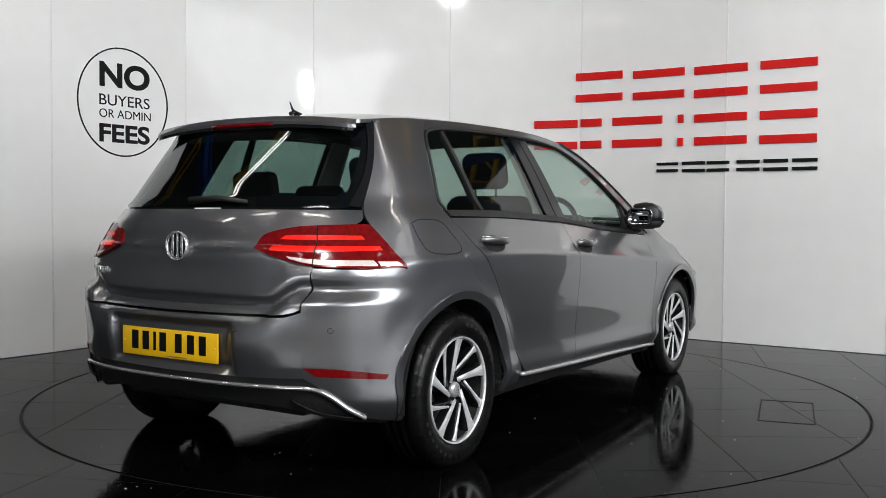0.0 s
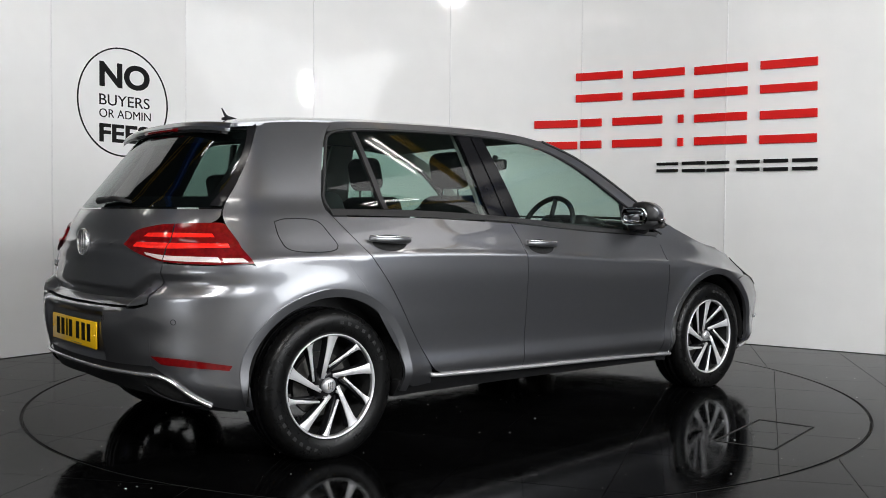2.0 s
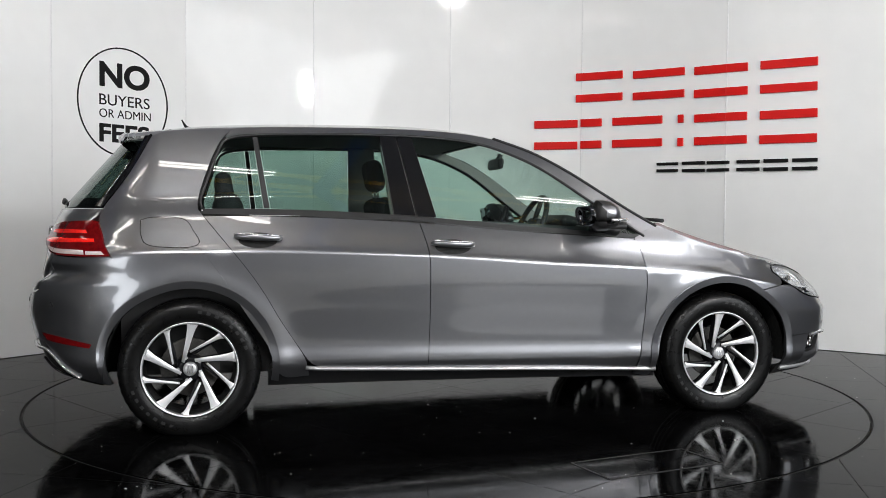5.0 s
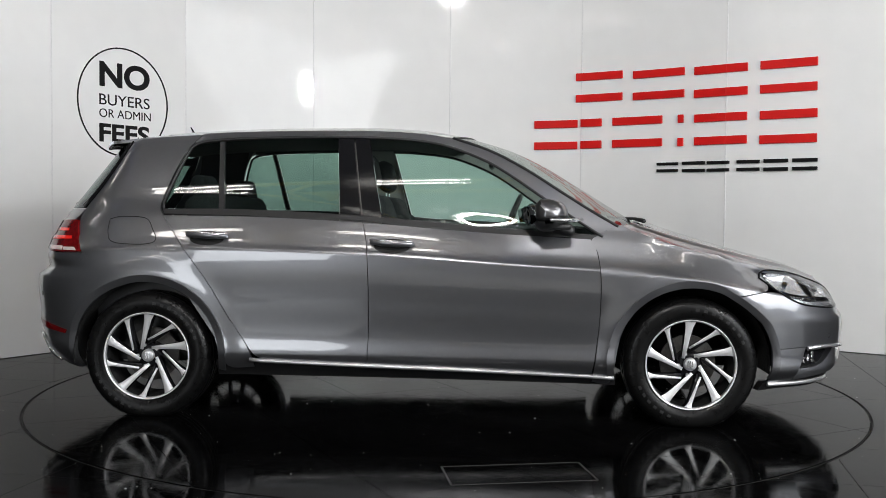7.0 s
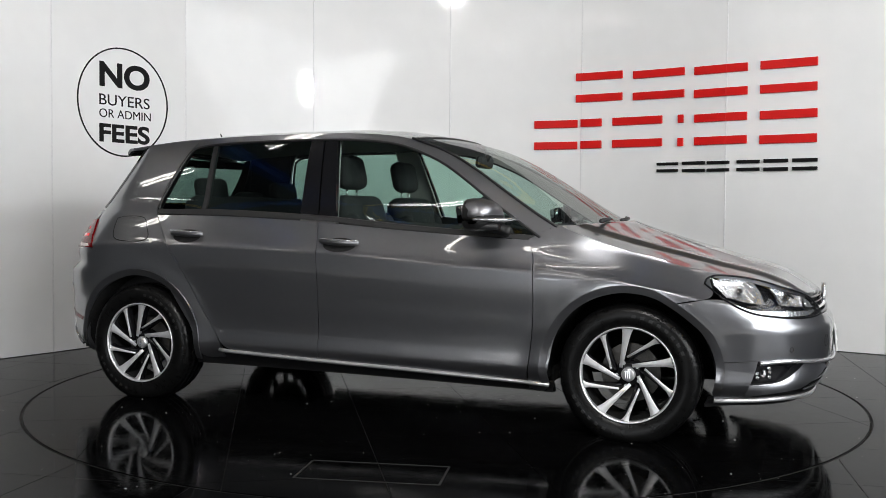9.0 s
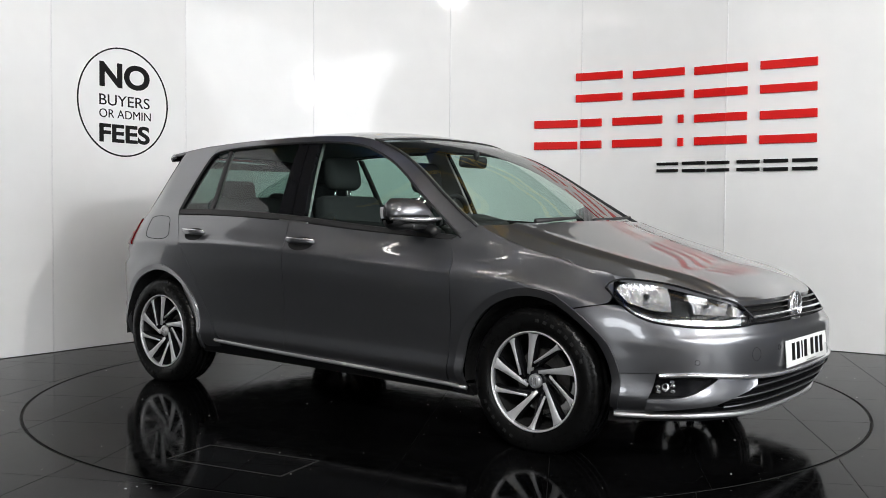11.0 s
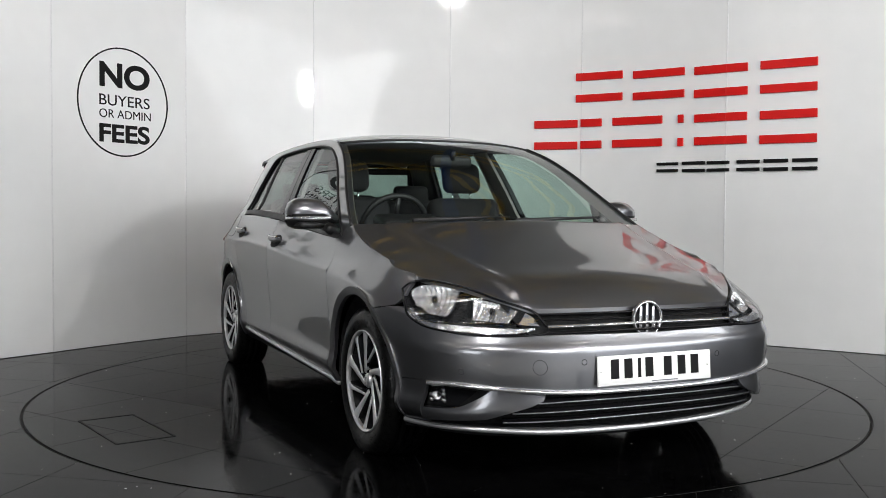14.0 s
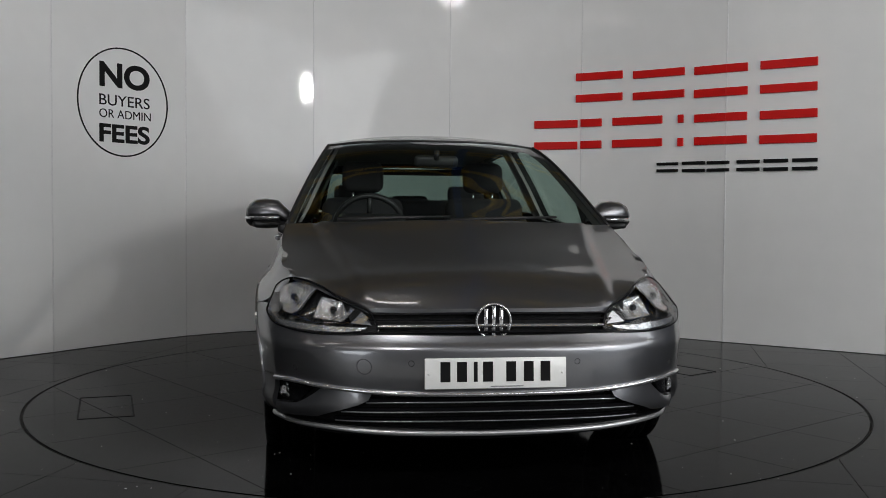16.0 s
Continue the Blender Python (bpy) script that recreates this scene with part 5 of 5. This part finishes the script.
WIDE_W, SLIM_W = (0.016, 0.022, 0.029, 0.037, 0.046, 0.056), (0.010, 0.012, 0.016, 0.020, 0.028, 0.042)
WHEEL = {"wheel": barrel_mesh(), "tyre": tyre_mesh(), "rim": ring_mesh(), "brake_disc": brake_mesh(), "centre_cap": cap_mesh(), "cap_mark": cap_bars(), "hub": hub_mesh()}
SPOKES = [spoke_mesh("broad_spoke", 91, 139, 0.046, WIDE_W, -0.078, 0.006, ALLOY), spoke_mesh("slim_spoke", 51.6, 94, 0.082, SLIM_W, -0.078, 0.006, ALLOY),
          spoke_mesh("spoke_back", 91, 139, 0.046, WIDE_W, -0.0735, 0.04, GLOSS_BLACK, 1.06), spoke_mesh("spoke_back", 51.6, 94, 0.06, SLIM_W, -0.0735, 0.04, GLOSS_BLACK, 1.1)]
BOLT, MARK = bolt_mesh(), mark_mesh()
RIM_SIZE = Matrix.Diagonal((0.945, 1, 0.945, 1))
for x, y, turn, spin in ((HUB, -0.755, 0, 0), (-HUB, -0.748, 0, 4), (HUB, 0.755, 180, 30), (-HUB, 0.748, 180, 50)):
    w = new("wheel", WHEEL["wheel"])
    w.parent = car
    w.matrix_local = pose(x, y, HUB_HIGH, rz=turn) @ pose(0, 0, 0, ry=spin)
    tagged(w, "alloy wheel with swept bright spokes and black pockets")
    for name in ("tyre", "rim", "brake_disc", "centre_cap", "cap_mark", "hub"):
        p = new(name, WHEEL[name])
        p.parent = w
        p.matrix_local = pose(0, 0, 0, ry=-spin) if name == "tyre" else RIM_SIZE
    for k in range(5):
        for me in SPOKES:
            p = new(me.name.split(".")[0], me)
            p.parent = w
            p.matrix_local = RIM_SIZE @ pose(0, 0, 0, ry=72 * k)
        p = new("wheel_bolt", BOLT)
        p.parent = w
        p.matrix_local = RIM_SIZE @ pose(0, 0, 0, ry=72 * k + 30)
    for base in (25, 205):
        for k in range(8):
            p = new("tyre_mark", MARK)
            p.parent = w
            p.matrix_local = pose(0, 0, 0, ry=-(base + 8.5 * k))

# wheel housings, floor pan and inner shell
for hub in (HUB, -HUB):
    def housing():
        bm = bmesh.new()
        n = 20
        rows = [[bm.verts.new((hub + 0.372 * math.cos(a), y, HUBZ + 0.372 * math.sin(a))) for a in np.linspace(-0.12, math.pi + 0.12, n)] for y in (-0.835, -0.50)]
        for i in range(n - 1):
            bm.faces.new((rows[0][i], rows[0][i + 1], rows[1][i + 1], rows[1][i]))
        bm.faces.new(rows[1])
        return bm
    both("wheel_housing", housing, DARK, "black wheel housing liner")
bm = bmesh.new()
box(bm, pose(0, 0, 0.26), 1.92, 1.5, 0.08, 0.02)
box(bm, pose(0, 0, 0.28), 3.7, 0.98, 0.08, 0.02)
box(bm, pose(-1.62, 0.25, 0.28), 0.4, 0.5, 0.09, 0.04)
part("floor_pan", bm, DARK, car, "black underbody")
bm = bmesh.new()
box(bm, pose(1.42, 0, 0.56), 1.05, 0.96, 0.34, 0.05)
part("engine_bay", bm, DARK, car, "dark engine bay filling")
both("door_card", lambda: patch(bmesh.new(), lambda s, z, o: Vector((s, -0.70 + 0.05 * max(z - 0.85, 0) * 4, z)), [(-1.622, 0.255), (0.95, 0.25)], [(0.95, 0.25), (0.95, 0.93)], [(-1.627, 0.990), (-0.25, 0.965), (0.95, 0.90)], [(-1.622, 0.255), (-1.627, 0.990)], 20, 8, flange=0.06), TRIM, "dark inner door lining")


# ---- cabin ----
def seat(name, x, y, width=0.50, label="dark fabric seat with headrest", head=True):
    bm = bmesh.new()
    box(bm, pose(x + 0.05, y, 0.46, ry=-6), 0.52, width, 0.16, 0.06, 3)
    ob = part(name, bm, FABRIC, car, label)
    bm = bmesh.new()
    box(bm, pose(x - 0.27, y, 0.80, ry=-18), 0.14, width * 0.96, 0.62, 0.06, 3)
    child(bm, "backrest", FABRIC, ob)
    for dy in (-1, 1):
        bm = bmesh.new()
        box(bm, pose(x - 0.235, y + dy * width * 0.42, 0.76, ry=-18), 0.15, 0.09, 0.48, 0.04, 2)
        child(bm, "bolster", FABRIC, ob)
    for hy in ([y] if head else []):
        bm = bmesh.new()
        box(bm, pose(x - 0.385, hy, 1.225, ry=-12), 0.10, 0.25, 0.19, 0.05, 4)
        child(bm, "headrest", FABRIC, ob)
        bm = bmesh.new()
        for d in (-0.06, 0.06):
            tube(bm, [(x - 0.375, hy + d, 1.06), (x - 0.38, hy + d, 1.16)], 0.006, 6)
        child(bm, "headrest_rods", CHROME, ob)
    return ob


seat("front_seat", 0.10, -0.37)
seat("front_seat", 0.10, 0.37)
rear = seat("rear_seat", -0.80, 0.0, 1.28, "dark fabric rear bench with three headrests", False)
for hy, h in ((-0.40, 1.13), (0.0, 1.06), (0.40, 1.13)):
    bm = bmesh.new()
    box(bm, pose(-1.16, hy, h, ry=-10), 0.08, 0.26, 0.14, 0.035, 3)
    child(bm, "headrest", FABRIC, rear)
bm = bmesh.new()
box(bm, pose(-1.42, 0, 1.0), 0.44, 1.28, 0.02, 0.006, 1)
part("parcel_shelf", bm, TRIM, car, "dark parcel shelf")
bm = bmesh.new()
box(bm, pose(0.80, 0, 0.82, ry=10), 0.42, 1.36, 0.22, 0.07, 3)
box(bm, pose(0.66, -0.37, 0.955, ry=12), 0.2, 0.34, 0.07, 0.03, 2)
box(bm, pose(0.62, 0, 0.72), 0.16, 0.26, 0.32, 0.03, 2)
part("dashboard", bm, TRIM, car, "black dashboard")
bm = bmesh.new()
wheel_at = pose(0.44, -0.37, 0.93, ry=-66)
tube(bm, [wheel_at @ Vector((0.182 * math.cos(a), 0.182 * math.sin(a), 0)) for a in np.linspace(0, 2 * math.pi, 40, endpoint=False)], 0.015, 8, True)
for a in (0, 180, 270):
    tube(bm, [wheel_at @ Vector((0.05 * math.cos(radians(a)), 0.05 * math.sin(radians(a)), -0.01)), wheel_at @ Vector((0.175 * math.cos(radians(a)), 0.175 * math.sin(radians(a)), 0))], 0.014, 6)
box(bm, wheel_at @ pose(0, 0, -0.02), 0.13, 0.15, 0.05, 0.02, 2)
part("steering_wheel", bm, TRIM, car, "black three-spoke steering wheel")
bm = bmesh.new()
box(bm, pose(0.36, 0, 1.29, ry=8), 0.035, 0.24, 0.065, 0.02, 3)
tube(bm, [(0.37, 0, 1.30), (0.39, 0, 1.345)], 0.016, 8)
part("interior_mirror", bm, TRIM, car, "black interior mirror")
bm = patch(bmesh.new(), lambda u, v, o: roof_at(u, v * 0.96, o - 0.03), [(0.03, -1), (0.97, -1)], [(0.97, -1), (0.97, 1)], [(0.03, 1), (0.97, 1)], [(0.03, -1), (0.03, 1)], 16, 10, flange=0)
part("headliner", bm, HEADLINER, car, "pale grey headliner")
both("pillar_lining", lambda: patch(bmesh.new(), lambda s, z, o: skin(s, z, o - 0.035), [(a, b + 0.004) for a, b in DLO[4:]], [DLO[-1], POST[-1]], POST[4:], [DLO[4], POST[4]], 30, 3, gap=0, flange=0), HEADLINER, "pale grey pillar lining")
both("post_lining", lambda: patch(bmesh.new(), lambda s, z, o: skin(s, z, o - 0.04), [(-0.38, 0.95), (-0.17, 0.95)], [(-0.17, 0.95), (-0.26, 1.39)], [(-0.41, 1.39), (-0.26, 1.39)], [(-0.38, 0.95), (-0.41, 1.39)], 4, 10, gap=0, flange=0.02), HEADLINER, "pale grey door post lining")
both("rear_pillar_lining", lambda: patch(bmesh.new(), lambda s, z, o: skin(s, z, o - 0.05), [(-1.693, 1.000), (-1.28, 1.0)], [(-1.28, 1.0), (-1.27, 1.08), (-1.17, 1.38)], [(-1.537, 1.359), (-1.17, 1.38)], [(-1.693, 1.000), (-1.537, 1.359)], 8, 10, gap=0, flange=0), TRIM, "dark rear pillar lining")


# ---- what moves ----
def motions():
    """The turntable turns, and the car on it."""
    shift = pose(CAR_AT[0], CAR_AT[1], 0.0)
    walk(turntable, [(float(t), pose(0, 0, 0, rz=a)) for t, a in enumerate(TURN)])
    walk(car, [(float(t), pose(0, 0, 0, rz=a) @ shift) for t, a in enumerate(TURN)])


motions()
